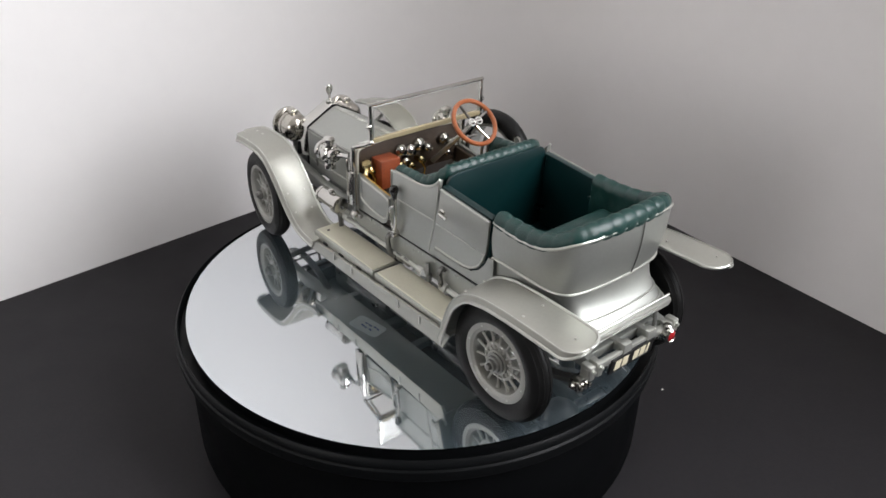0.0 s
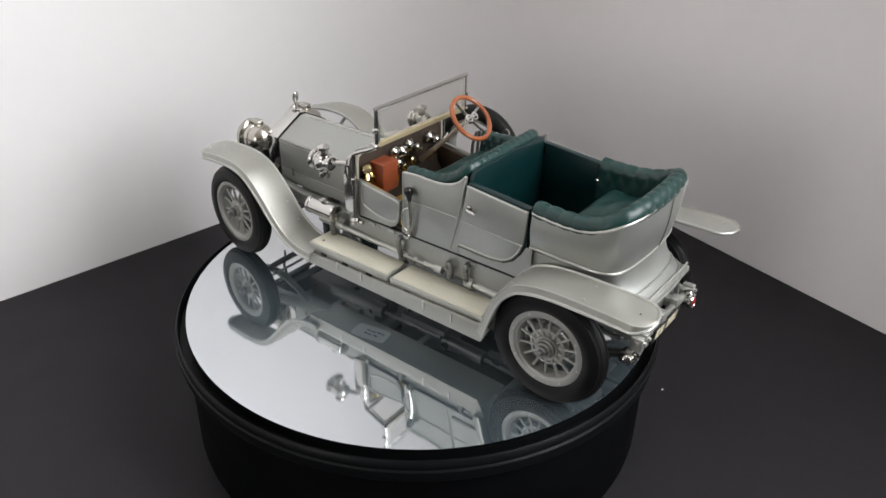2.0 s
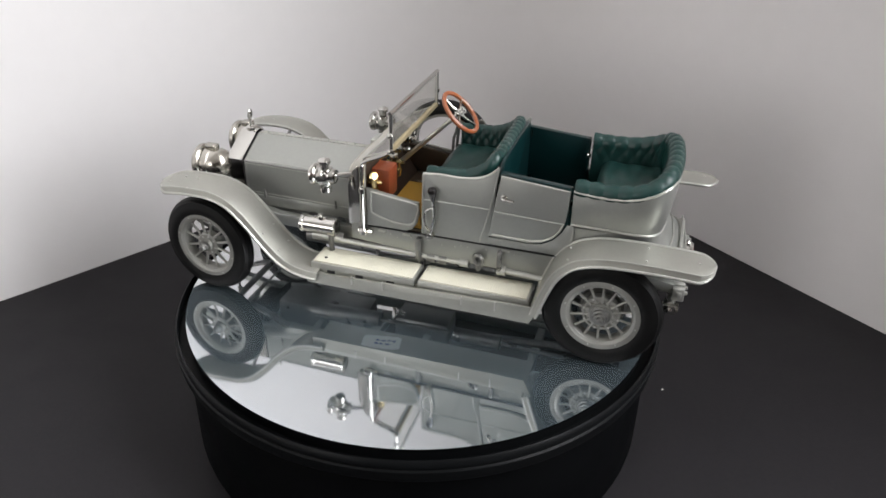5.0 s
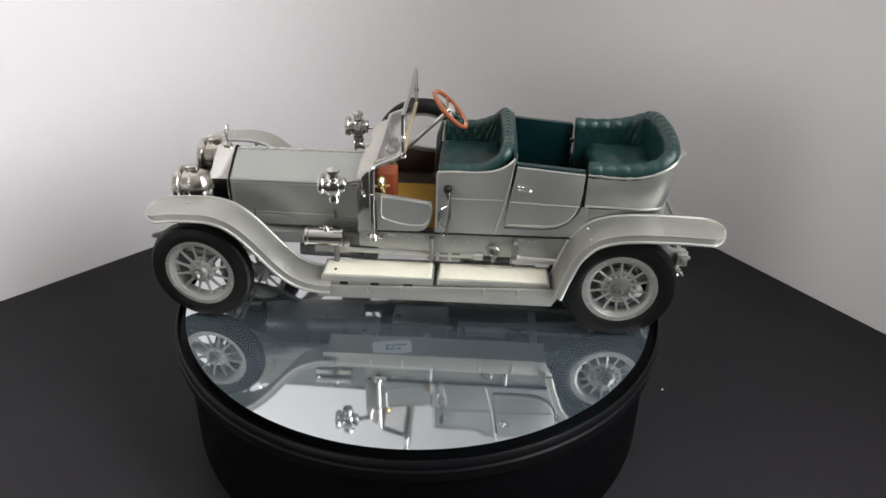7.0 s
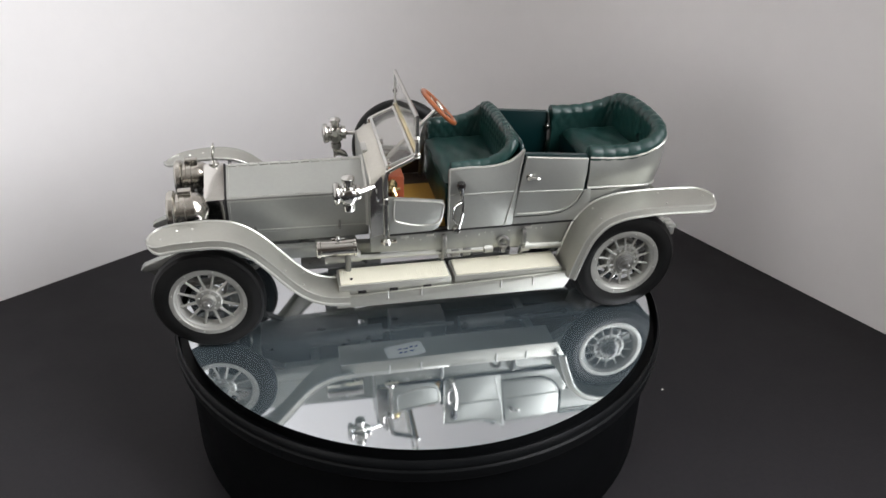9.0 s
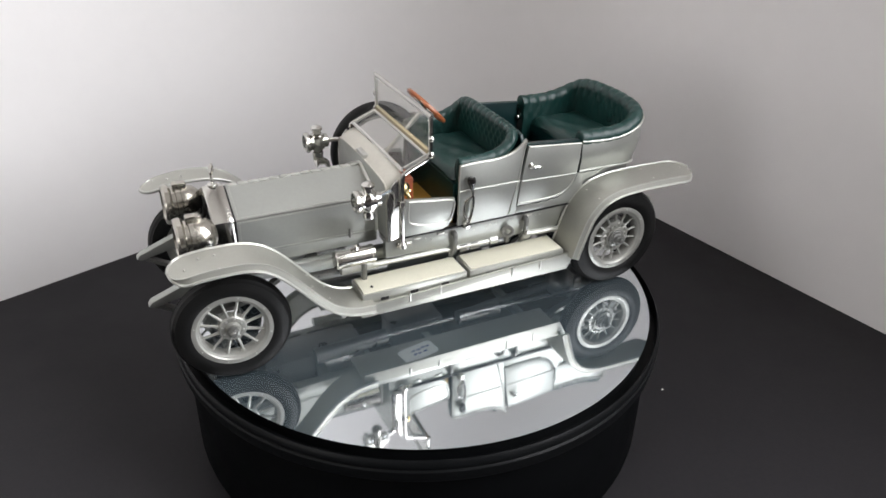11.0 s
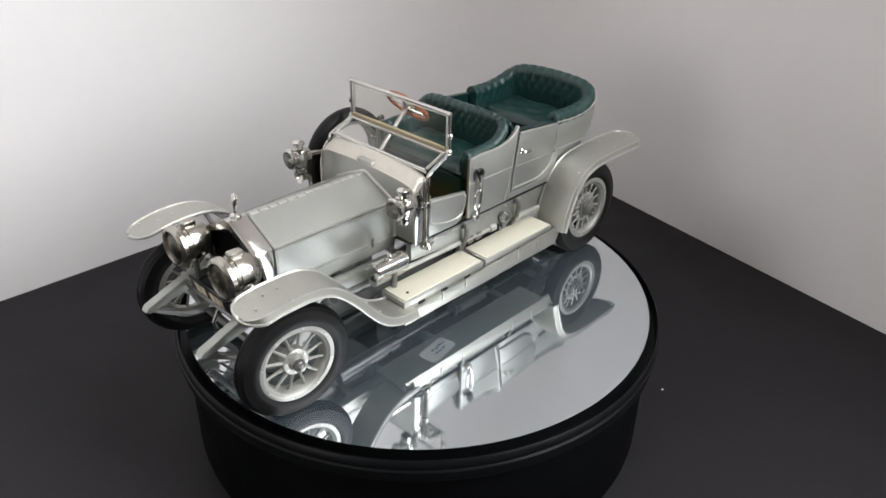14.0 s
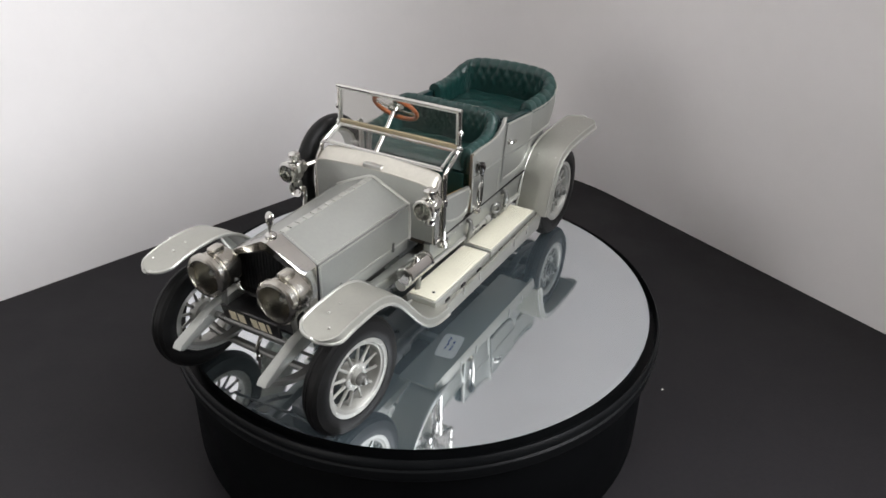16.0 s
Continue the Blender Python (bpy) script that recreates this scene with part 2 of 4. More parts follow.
BOXWOOD = mat("red_brown_wood", (0.25, 0.058, 0.022), 0.42, vary=0.2, scale=140, bump=0.1, bump_scale=1800)
OCHRE = mat("ochre_floor", (0.42, 0.235, 0.035), 0.6, vary=0.12, scale=90, bump=0.15, bump_scale=1800)
BROWN = mat("brown_floor", (0.040, 0.025, 0.015), 0.55, vary=0.2, scale=90, bump=0.1)
BEADM = mat("silver_bead", (0.50, 0.505, 0.47), 0.38, metal=0.75, vary=0.05, scale=200)
NICKEL = mat("dull_nickel", (0.46, 0.44, 0.395), 0.24, metal=1.0, vary=0.08, scale=120, rough_vary=0.35)
BRASS = mat("brass", (0.66, 0.55, 0.30), 0.22, metal=1.0, vary=0.1, scale=150)
OLIVE = mat("olive_wood", (0.30, 0.25, 0.15), 0.4, vary=0.15, scale=120)
BAKELITE = mat("black_bakelite", (0.010, 0.008, 0.008), 0.2, vary=0.1, coat=0.3)
REDGLASS = mat("red_lens", (0.30, 0.012, 0.015), 0.12, coat=0.5)
PAPER = mat("white_label", (0.72, 0.72, 0.68), 0.7, vary=0.04)
INK = mat("blue_ink", (0.05, 0.09, 0.30), 0.6)
PLATE = mat("black_plate", (0.010, 0.010, 0.010), 0.35)
CHARS = mat("cream_marks", (0.68, 0.62, 0.46), 0.5)


def glass(name, tint, rough=0.02):
    m = bpy.data.materials.new(name)
    m.use_nodes = True
    b = m.node_tree.nodes["Principled BSDF"]
    b.inputs["Base Color"].default_value = (*tint, 1)
    b.inputs["Roughness"].default_value = rough
    b.inputs["Transmission Weight"].default_value = 1.0
    b.inputs["IOR"].default_value = 1.3
    return m


GLASS = glass("clear_glass", (0.90, 0.895, 0.86), 0.05)
LENS = glass("lamp_glass", (0.62, 0.64, 0.60), 0.22)

car = tagged(new("model_car"), "silver die-cast vintage touring car with green seats on the turntable", "model car")


def part(name, bm, material, parent=None, label="", angle=35.0):
    return link(name, bm, material, parent or car, label, unit=0.001, angle=angle)


def tube(bm, pts, r, seg=8, caps=True):
    """A round bar along points; r is one radius or one for each point."""
    pts = [Vector(p) for p in pts]
    rs = r if isinstance(r, (list, tuple)) else [r] * len(pts)
    rings, ref = [], None
    for i, p in enumerate(pts):
        a, b = pts[max(0, i - 1)], pts[min(len(pts) - 1, i + 1)]
        t = (b - a).normalized()
        if ref is None:
            ref = t.orthogonal().normalized()
        ref = (ref - t * ref.dot(t)).normalized()
        w = t.cross(ref)
        rings.append([bm.verts.new(p + (ref * math.cos(k) + w * math.sin(k)) * rs[i]) for k in (2 * math.pi * j / seg for j in range(seg))])
    for a, b in zip(rings, rings[1:]):
        for i in range(seg):
            j = (i + 1) % seg
            bm.faces.new((a[i], a[j], b[j], b[i]))
    if caps:
        bm.faces.new(rings[0][::-1])
        bm.faces.new(rings[-1])
    return bm


def ring_bar(bm, centre, axis, radius, r, seg=40, side=10):
    """A closed round ring."""
    axis = Vector(axis).normalized()
    u = axis.orthogonal().normalized()
    v = axis.cross(u)
    c = Vector(centre)
    rows = []
    for i in range(seg):
        a = 2 * math.pi * i / seg
        d = u * math.cos(a) + v * math.sin(a)
        rows.append([bm.verts.new(c + d * (radius + r * math.cos(b)) + axis * r * math.sin(b)) for b in (2 * math.pi * j / side for j in range(side))])
    for i in range(seg):
        for j in range(side):
            k, l = (i + 1) % seg, (j + 1) % side
            bm.faces.new((rows[i][j], rows[k][j], rows[k][l], rows[i][l]))
    return bm


def block(bm, x0, x1, y0, y1, z0, z1, bevel=0.25):
    vs = [bm.verts.new((x, y, z)) for x in (x0, x1) for y in (y0, y1) for z in (z0, z1)]
    fs = [bm.faces.new([vs[i] for i in q]) for q in ((0, 1, 3, 2), (4, 6, 7, 5), (0, 4, 5, 1), (2, 3, 7, 6), (0, 2, 6, 4), (1, 5, 7, 3))]
    if bevel:
        bmesh.ops.recalc_face_normals(bm, faces=fs)
        bmesh.ops.bevel(bm, geom=list({e for f in fs for e in f.edges}), offset=bevel, segments=2, profile=0.5, affect="EDGES")
    return bm


def side_slab(bm, outline, y0, y1, bevel=0.2):
    """A panel with its outline in (x, z), from y0 to y1."""
    a = [bm.verts.new((x, y0, z)) for x, z in outline]
    b = [bm.verts.new((x, y1, z)) for x, z in outline]
    fs = [bm.faces.new(a), bm.faces.new(b[::-1])]
    n = len(outline)
    for i in range(n):
        j = (i + 1) % n
        fs.append(bm.faces.new((a[i], b[i], b[j], a[j])))
    bmesh.ops.recalc_face_normals(bm, faces=fs)
    if bevel:
        edges = [e for f in fs[:2] for e in f.edges]
        bmesh.ops.bevel(bm, geom=edges, offset=bevel, segments=2, profile=0.5, affect="EDGES")
    return bm


def cross_slab(bm, outline, x0, x1, bevel=0.2):
    """A panel with its outline in (y, z), from x0 to x1."""
    a = [bm.verts.new((x0, y, z)) for y, z in outline]
    b = [bm.verts.new((x1, y, z)) for y, z in outline]
    fs = [bm.faces.new(a), bm.faces.new(b[::-1])]
    n = len(outline)
    for i in range(n):
        j = (i + 1) % n
        fs.append(bm.faces.new((a[i], b[i], b[j], a[j])))
    bmesh.ops.recalc_face_normals(bm, faces=fs)
    if bevel:
        bmesh.ops.bevel(bm, geom=[e for f in fs[:2] for e in f.edges], offset=bevel, segments=2, profile=0.5, affect="EDGES")
    return bm


def skin(bm, rows, thick=0.0, close=False):
    """A sheet through rows of points, given a thickness."""
    vs = [[bm.verts.new(p) for p in row] for row in rows]
    fs = []
    for a, b in zip(vs, vs[1:]):
        for i in range(len(a) - (0 if close else 1)):
            j = (i + 1) % len(a)
            fs.append(bm.faces.new((a[i], a[j], b[j], b[i])))
    if thick:
        bmesh.ops.recalc_face_normals(bm, faces=fs)
        bmesh.ops.solidify(bm, geom=fs, thickness=thick)
    return bm


def smooth_path(pts, n):
    """n points, evenly spaced along a rounded curve through the given ones."""
    pts = [Vector(p) for p in pts]
    fine = []
    for i in range(len(pts) - 1):
        p0, p1, p2, p3 = pts[max(0, i - 1)], pts[i], pts[i + 1], pts[min(len(pts) - 1, i + 2)]
        for k in range(16):
            t = k / 16
            fine.append(0.5 * ((2 * p1) + (p2 - p0) * t + (2 * p0 - 5 * p1 + 4 * p2 - p3) * t * t + (3 * p1 - p0 - 3 * p2 + p3) * t ** 3))
    fine.append(pts[-1])
    run = [0.0]
    for a, b in zip(fine, fine[1:]):
        run.append(run[-1] + (b - a).length)
    out, k = [], 0
    for i in range(n):
        s = run[-1] * i / (n - 1)
        while k < len(run) - 2 and run[k + 1] < s:
            k += 1
        f = (s - run[k]) / max(1e-9, run[k + 1] - run[k])
        out.append(fine[k].lerp(fine[k + 1], f))
    return out


def rivets(bm, pts, r, axis=(0, 1, 0), flat=0.6):
    """Small domed heads."""
    for p in pts:
        lathe(bm, p, axis, [(r, 0), (r * 0.75, r * flat * 0.7), (0, r * flat)], 7)
    return bm


# --- wheels ---
def wheel(x, s, spokes, front):
    z, yc = (18.3, s * 29.2) if front else (19.2, s * 29.7)
    big = 18.2 / 19.2 if front else 1.0
    y = lambda h: (x, yc + s * h, z)
    ax = (0, s, 0)
    w = part("wheel", lathe(bmesh.new(), y(0), ax, [(10.3, -2.4), (12.7, -2.4), (12.9, -1.8), (12.2, 0), (12.9, 2.1), (12.7, 2.7), (12.1, 2.9), (10.9, 2.75), (10.5, 2.3), (10.1, 2.2), (9.7, 1.6), (9.7, -1.8), (10.3, -2.4)], 56), WHEELP, car, "silver spoked wheel with black rubber tyre")
    tread = [(12.2, -2.5), (13.0, -3.05), (14.2, -3.35), (15.8, -3.3), (17.2, -2.75), (17.8, -2.65), (17.85, -2.4), (18.55, -1.9), (18.8, -1.5), (18.75, -1.35), (19.1, -0.8), (19.2, -0.4), (19.0, -0.3), (19.0, 0.3), (19.2, 0.4)]
    tread += [(r, -h) for r, h in tread[:11]][::-1] + [(12.2, 2.5)]
    tread = [(r * big if r > 12.5 else r, h) for r, h in tread]
    part("tyre", lathe(bmesh.new(), y(0), ax, tread, 72), RUBBER, w, "black rubber tyre", angle=50)
    for i in range(spokes):
        a = 2 * math.pi * (i + 0.5) / spokes
        d = Vector((math.cos(a), 0, math.sin(a)))
        one = bmesh.new()
        p, q = Vector(y(0.9)) + d * 3.6, Vector(y(0.7)) + d * 10.0
        tube(one, [p, p.lerp(q, 0.3), p.lerp(q, 0.75), q], [0.72, 0.52, 0.42, 0.62] if front else [0.66, 0.5, 0.42, 0.6], 8)
        part("spoke", one, WHEELP, w)
    if front:
        part("hub_cap", lathe(bmesh.new(), y(0), ax, [(0, -1.5), (4.2, -1.5), (4.4, 0.6), (4.3, 1.5), (3.9, 1.8), (2.5, 1.8), (2.3, 2.6), (2.1, 3.0), (0, 3.0)], 24), WHEELP, w, "silver wheel hub")
        part("hub_nut", lathe(bmesh.new(), y(0), ax, [(0, 2.9), (1.9, 2.95), (2.0, 3.6), (1.7, 4.4), (1.3, 4.6), (1.15, 5.2), (0.8, 5.6), (0, 5.7)], 12), STEEL, w, "dark steel hub nut")
    else:
        part("hub_cap", lathe(bmesh.new(), y(0), ax, [(0, -1.5), (6.1, -1.5), (6.3, 0.6), (6.0, 1.2), (5.2, 1.3), (5.0, 0.9), (4.0, 0.9), (3.9, 2.0), (0, 2.1)], 28), WHEELP, w, "silver wheel hub")
        part("hub_nut", lathe(bmesh.new(), y(0), ax, [(0, 2.0), (3.2, 2.05), (3.3, 2.7), (2.7, 2.9), (2.5, 3.6), (1.9, 3.8), (1.7, 4.6), (1.1, 4.8), (0.95, 5.8), (0.5, 6.1), (0, 6.1)], 18), STEEL, w, "dark steel hub nut")
    bm = bmesh.new()
    for i in range(8):
        a = 2 * math.pi * (i + 0.3) / 8
        rivets(bm, [(x + math.cos(a) * (3.2 if front else 5.6), yc + s * (1.78 if front else 1.25), z + math.sin(a) * (3.2 if front else 5.6))], 0.42, ax)
        rivets(bm, [(x + math.cos(a) * 11.6, yc + s * 2.8, z + math.sin(a) * 11.6)], 0.3, ax)
    tagged(part("bolts", bm, TRIM, w), kind="stuff")
    if front:
        # the front wheels are steered a little to the right
        c = Vector((x, yc, z)) / 1000
        turn = Matrix.Translation(c) @ Matrix.Rotation(radians(-6), 4, "Z") @ Matrix.Translation(-c)
        for ob in [w] + list(w.children):
            ob.data.transform(turn)
    if not front:
        part("brake_drum", lathe(bmesh.new(), y(0), ax, [(0, -6.5), (7.2, -6.5), (7.4, -6.0), (7.4, -3.0), (7.0, -2.4), (0, -2.4)], 32), STEEL, w)


for sx in (1, -1):
    wheel(0.0, sx, 14, False)
    wheel(142.0 if sx > 0 else 141.0, sx, 12, True)


# --- wings ---
def wing(pts, s, front):
    """Along its middle line (x, z) from the running board to the tip, with a rounded tip and a rolled edge."""
    path = smooth_path([(x, 0, z) for x, z in pts], 46)
    path = path[:43] + [path[i].lerp(path[i + 1], k / 8) for i in (42, 43, 44) for k in range(1 if i == 42 else 0, 8)] + [path[45]]
    total = [0.0]
    for a, b in zip(path, path[1:]):
        total.append(total[-1] + (b - a).length)
    y_in, y_out = (22.9, 35.4) if front else (23.2, 36.4)
    mid, half = (y_in + y_out) / 2, (y_out - y_in) / 2
    rows, edge, inner = [], [], []
    for i, p in enumerate(path):
        left = total[-1] - total[i]
        reach = 5.6 if front else 5.2
        k = 1.0 if left > reach else math.sqrt(max(0.0, 1 - ((reach - left) / reach) ** 2))
        k = max(k, 0.04)
        a, b = path[max(0, i - 1)], path[min(len(path) - 1, i + 1)]
        t = (b - a).normalized()
        n = Vector((t.z, 0, -t.x))
        if n.z < 0 or (abs(n.z) < 0.05 and n.x * (1 if front else -1) < 0):
            n = -n
        row = []
        for j in range(9):
            u = -1 + j * 0.275 if j < 8 else 1.0
            drop = 0.18 * (u + 1) + 0.7 * max(0.0, u) ** 2 + 0.3 * max(0.0, -u) ** 2 + (1.8 * k if j == 8 else 0.0)
            row.append(Vector((p.x, s * (mid + half * k * u), p.z)) - n * drop * (0.55 + 0.45 * k))
        rows.append(row)
        edge.append(row[-1] - n * 0.25)
        inner.append(row[0])
    bm = skin(bmesh.new(), rows, 0.7)
    w = part("front_wing" if front else "rear_wing", bm, WINGP, car, "pale silver sweeping mudguard", angle=55)
    bm = tube(bmesh.new(), edge + inner[::-1], 0.5, 8)
    part("rolled_edge", bm, BEADM, w)
    # a raised line inside the edge
    bm = tube(bmesh.new(), [r[7] + Vector((0, 0, 0.1)) for r in rows[:-2]], 0.26, 6)
    part("raised_line", bm, BEADM, w)
    bm = bmesh.new()
    spots = ((10, 2), (10, 6), (15, 2), (15, 6), (36, 3), (36, 7), (39, 3), (42, 5)) if front else ((16, 2), (16, 6), (32, 2), (32, 6), (42, 4))
    for i, j in spots:
        rivets(bm, [rows[i][j] + Vector((0, 0, 0.25))], 0.42, (0, 0, 1), 0.9)
    tagged(part("rivets", bm, TRIM, w), kind="stuff")
    # stay to the chassis
    bm = bmesh.new()
    i = 30 if front else 22
    tube(bm, [rows[i][1] - Vector((0, 0, 0.9)), (rows[i][1].x, s * 20, rows[i][1].z - 4), (rows[i][1].x, s * 15, 27)], 0.7, 8)
    part("stay", bm, STEEL, w)


FRONT_LINE = [(97, 18.0), (103.5, 18.6), (109, 20.9), (114, 25.4), (120, 32.4), (125, 37.6), (130, 41.1), (136.3, 42.9), (144, 43.1), (150, 42.8), (154.9, 41.9), (157.9, 40.9)]
# the wing on the driver's side sits a little higher on its stays
FRONT_LINE_HIGH = [(97, 18.2), (103.5, 19.1), (109, 21.9), (114, 27.2), (120, 34.8), (125, 39.9), (130, 43.3), (136.3, 45.1), (144, 45.3), (150, 44.6), (155.0, 43.4), (158.4, 42.3)]
REAR_LINE = [(22.8, 17.5), (21.6, 21.5), (19.6, 27.5), (16.8, 33.8), (11.6, 39.2), (5, 41.8), (-3, 42.7), (-14, 42.8), (-24, 42.5), (-30.9, 41.9)]
REAR_LINE_HIGH = [(22.8, 17.5), (21.6, 21.5), (19.6, 27.5), (16.8, 33.9), (11.6, 39.6), (5, 42.4), (-3, 43.6), (-14, 44.3), (-24, 44.5), (-30.6, 44.2)]
for sx in (1, -1):
    wing(FRONT_LINE if sx > 0 else FRONT_LINE_HIGH, sx, True)
    wing(REAR_LINE if sx > 0 else REAR_LINE_HIGH, sx, False)


# --- running boards ---
def running_board(s):
    bm = side_slab(bmesh.new(), [(101.5, 12.2), (22.3, 12.0), (19.0, 18.3), (19.6, 18.6), (101.5, 16.4)], s * 32.6, s * 33.6, 0.15)
    b = part("running_board", bm, WINGP, car, "pale silver running board with cream ribbed treads")
    part("board_plate", block(bmesh.new(), 21.5, 101.5, *sorted((s * 18.0, s * 32.6)), 15.4, 16.3, 0.15), WINGP, b)
    for x0, x1 in ((62.4, 100.4), (23.2, 61.2)):
        part("step_box", block(bmesh.new(), x0, x1, *sorted((s * 20.9, s * 32.0)), 16.3, 19.7, 0.2), BEADM, b, "bright steel step box")
        bm = block(bmesh.new(), x0 + 0.7, x1 - 0.7, *sorted((s * 21.4, s * 31.4)), 19.7, 20.15, 0.1)
        n = int((x1 - x0 - 2) / 0.78)
        for i in range(n):
            xx = x0 + 1.2 + 0.78 * i
            tube(bm, [(xx, s * 21.6, 20.12), (xx, s * 31.2, 20.1)], 0.2, 5)
        part("tread", bm, CREAM, b, "cream ribbed tread")
        if x0 > 60:
            part("screw", lathe(bmesh.new(), (x1 - 4.4, s * 28.6, 20.15), (0, 0, 1), [(0.55, 0), (0.5, 0.3), (0, 0.35)], 10), GRILLE, b)
        bm = bmesh.new()
        for i in (0.22, 0.52, 0.8):
            xx = x0 + (x1 - x0) * i
            block(bm, xx - 1.4, xx + 1.4, *sorted((s * 31.9, s * 32.35)), 16.6, 17.5, 0.08)
        part("hinge", bm, GRILLE, b)
        bm = bmesh.new()
        for i in (0.22, 0.52):
            xx = x0 + (x1 - x0) * i
            block(bm, xx + 2.0, xx + 2.5, *sorted((s * 33.5, s * 34.0)), 14.6, 18.0, 0.1)
        part("catch", bm, TRIM, b)
    for xx in (63.5, 35.2):
        bm = tube(bmesh.new(), smooth_path([(xx, s * 22.3, 30.0), (xx, s * 23.7, 31.0), (xx, s * 24.6, 29.6), (xx, s * 23.9, 25.0), (xx, s * 21.6, 21.4), (xx, s * 20.4, 19.0)], 20), 0.9, 10)
        part("bracket", bm, STEEL, b, "curved steel bracket")
    bm = block(bmesh.new(), 41.6, 43.2, *sorted((s * 22.4, s * 24.2)), 22.6, 25.4, 0.4)
    ring_bar(bm, (42.4, s * 23.9, 27.0), (0.5, 0.87 * s, 0), 1.7, 0.75, 24, 8)
    part("clamp", bm, STEEL, b, "steel clamp ring")
    bm = bmesh.new()
    for i in range(3):
        block(bm, 62.0 - 4.2 * i, 65.2 - 4.2 * i, *sorted((s * 22.0, s * 23.2)), 22.2, 25.0, 0.35)
    part("linkage", bm, STEEL, b)


running_board(1)
running_board(-1)

bm = prism(bmesh.new(), [(7.2 * math.copysign(abs(math.cos(a)) ** 0.3, math.cos(a)), 3.9 * math.copysign(abs(math.sin(a)) ** 0.3, math.sin(a))) for a in (2 * math.pi * (i + 0.5) / 32 for i in range(32))], 0, 0.12)
bmesh.ops.transform(bm, matrix=Matrix.Translation((77.6, 25.0, 15.22)) @ Matrix.Rotation(radians(10), 4, "Z"), verts=bm.verts)
tag = part("paper_label", bm, PAPER, car, "white paper label with blue writing under the board")
bm = bmesh.new()
for xx, yy, w in ((-4.6, -1.0, 1.2), (-2.8, -1.2, 1.4), (-0.6, -0.9, 1.6), (1.6, -1.1, 1.3), (-2.4, 1.0, 1.6), (0.0, 1.1, 1.2), (1.8, 0.9, 1.4)):
    block(bm, xx - w / 2, xx + w / 2, yy - 0.32, yy + 0.32, -0.05, 0.02, 0)
bmesh.ops.transform(bm, matrix=Matrix.Translation((77.6, 25.0, 15.2)) @ Matrix.Rotation(radians(10), 4, "Z"), verts=bm.verts)
part("ink_bars", bm, INK, tag)


# --- chassis ---
def chassis():
    bm = bmesh.new()
    for s in (1, -1):
        y0, y1 = sorted((s * 14.0, s * 17.2))
        a = [(-21, 22.5), (-21, 26), (-8, 28), (20, 27), (60, 26.5), (120, 28), (140, 31.5), (150, 30), (163, 25.0), (164, 23.6), (162.6, 22.8), (148, 26.2), (138, 26), (118, 23.5), (60, 22.5), (20, 22.5), (-8, 24)]
        side_slab(bm, a, y0, y1, 0.3)
    for xx in (-18, 24, 66, 110):
        block(bm, xx - 1.5, xx + 1.5, -14, 14, 23, 26, 0.2)
    ch = part("chassis", bm, SILVER, car, "silver chassis frame with forward dumb irons")
    for s in (1, -1):
        part("spring", skin(bmesh.new(), [[(p.x, s * 14.4, p.z), (p.x, s * 17.0, p.z)] for p in smooth_path([(163, 0, 23.6), (153, 0, 17.5), (143, 0, 15.6), (133, 0, 17.5), (121, 0, 23.8)], 20)], 1.3), STEEL, ch, "steel leaf spring")
        part("spring", skin(bmesh.new(), [[(p.x, s * 17.4, p.z), (p.x, s * 20.2, p.z)] for p in smooth_path([(20, 0, 22.5), (10, 0, 17), (0, 0, 14.8), (-10, 0, 16.4), (-20, 0, 20)], 20)], 1.5), STEEL, ch, "steel leaf spring")
        # bolted spring end
        bm = block(bmesh.new(), -22.4, -18.6, *sorted((s * 17.0, s * 21.6)), 17.4, 20.6, 0.4)
        for yy in (17.6, 19.4, 21.0):
            lathe(bm, (-22.4, s * yy, 19.0), (-1, 0, 0), [(0.75, 0), (0.75, 0.9), (0.3, 1.1), (0, 1.1)], 6)
        lathe(bm, (-20.4, s * 21.6, 19.2), (0, s, 0), [(1.2, 0), (1.2, 0.8), (0.7, 1.2), (0, 1.4)], 8)
        part("spring_shackle", bm, CHROME, ch, "bright spring shackle")
    part("front_axle", tube(bmesh.new(), smooth_path([(143, 27, 18.8), (143, 24, 16.5), (143, 18, 14.6), (143, 0, 14.0), (143, -18, 14.6), (143, -24, 16.5), (143, -27, 18.8)], 30), 1.3, 10), STEEL, ch)
    part("steering_rod", tube(bmesh.new(), [(138, 24, 15), (137, 0, 14), (138, -24, 15)], 0.5, 8), STEEL, ch)
    bm = tube(bmesh.new(), [(0, 26, 18.8), (0, 6, 18.8)], 1.9, 14)
    tube(bm, [(0, -26, 18.8), (0, -6, 18.8)], 1.9, 14)
    lathe(bm, (0, -6, 18.8), (0, 1, 0), [(1.9, -1), (4.6, 1.5), (6.2, 4), (6.4, 6), (6.2, 8), (4.6, 10.5), (1.9, 13)], 24)
    tube(bm, [(4, 0, 19), (40, 0, 22)], 1.6, 12)
    part("rear_axle", bm, STEEL, ch)
    bm = tube(bmesh.new(), [(112, 9.5, 17.5), (84, 9.5, 16.6)], 2.9, 18)
    tube(bm, [(84, 9.5, 16.8), (56, 9.5, 16.5)], 0.8, 10)
    part("silencer", bm, STEEL, ch, "grey exhaust silencer")
    bm = tube(bmesh.new(), [(54, 9.5, 16.6), (36, 9.5, 16.6)], 2.7, 18)
    tube(bm, [(36, 9.5, 16.8), (-14, 10.5, 17.2)], 0.8, 10)
    part("rear_silencer", bm, STEEL, ch)
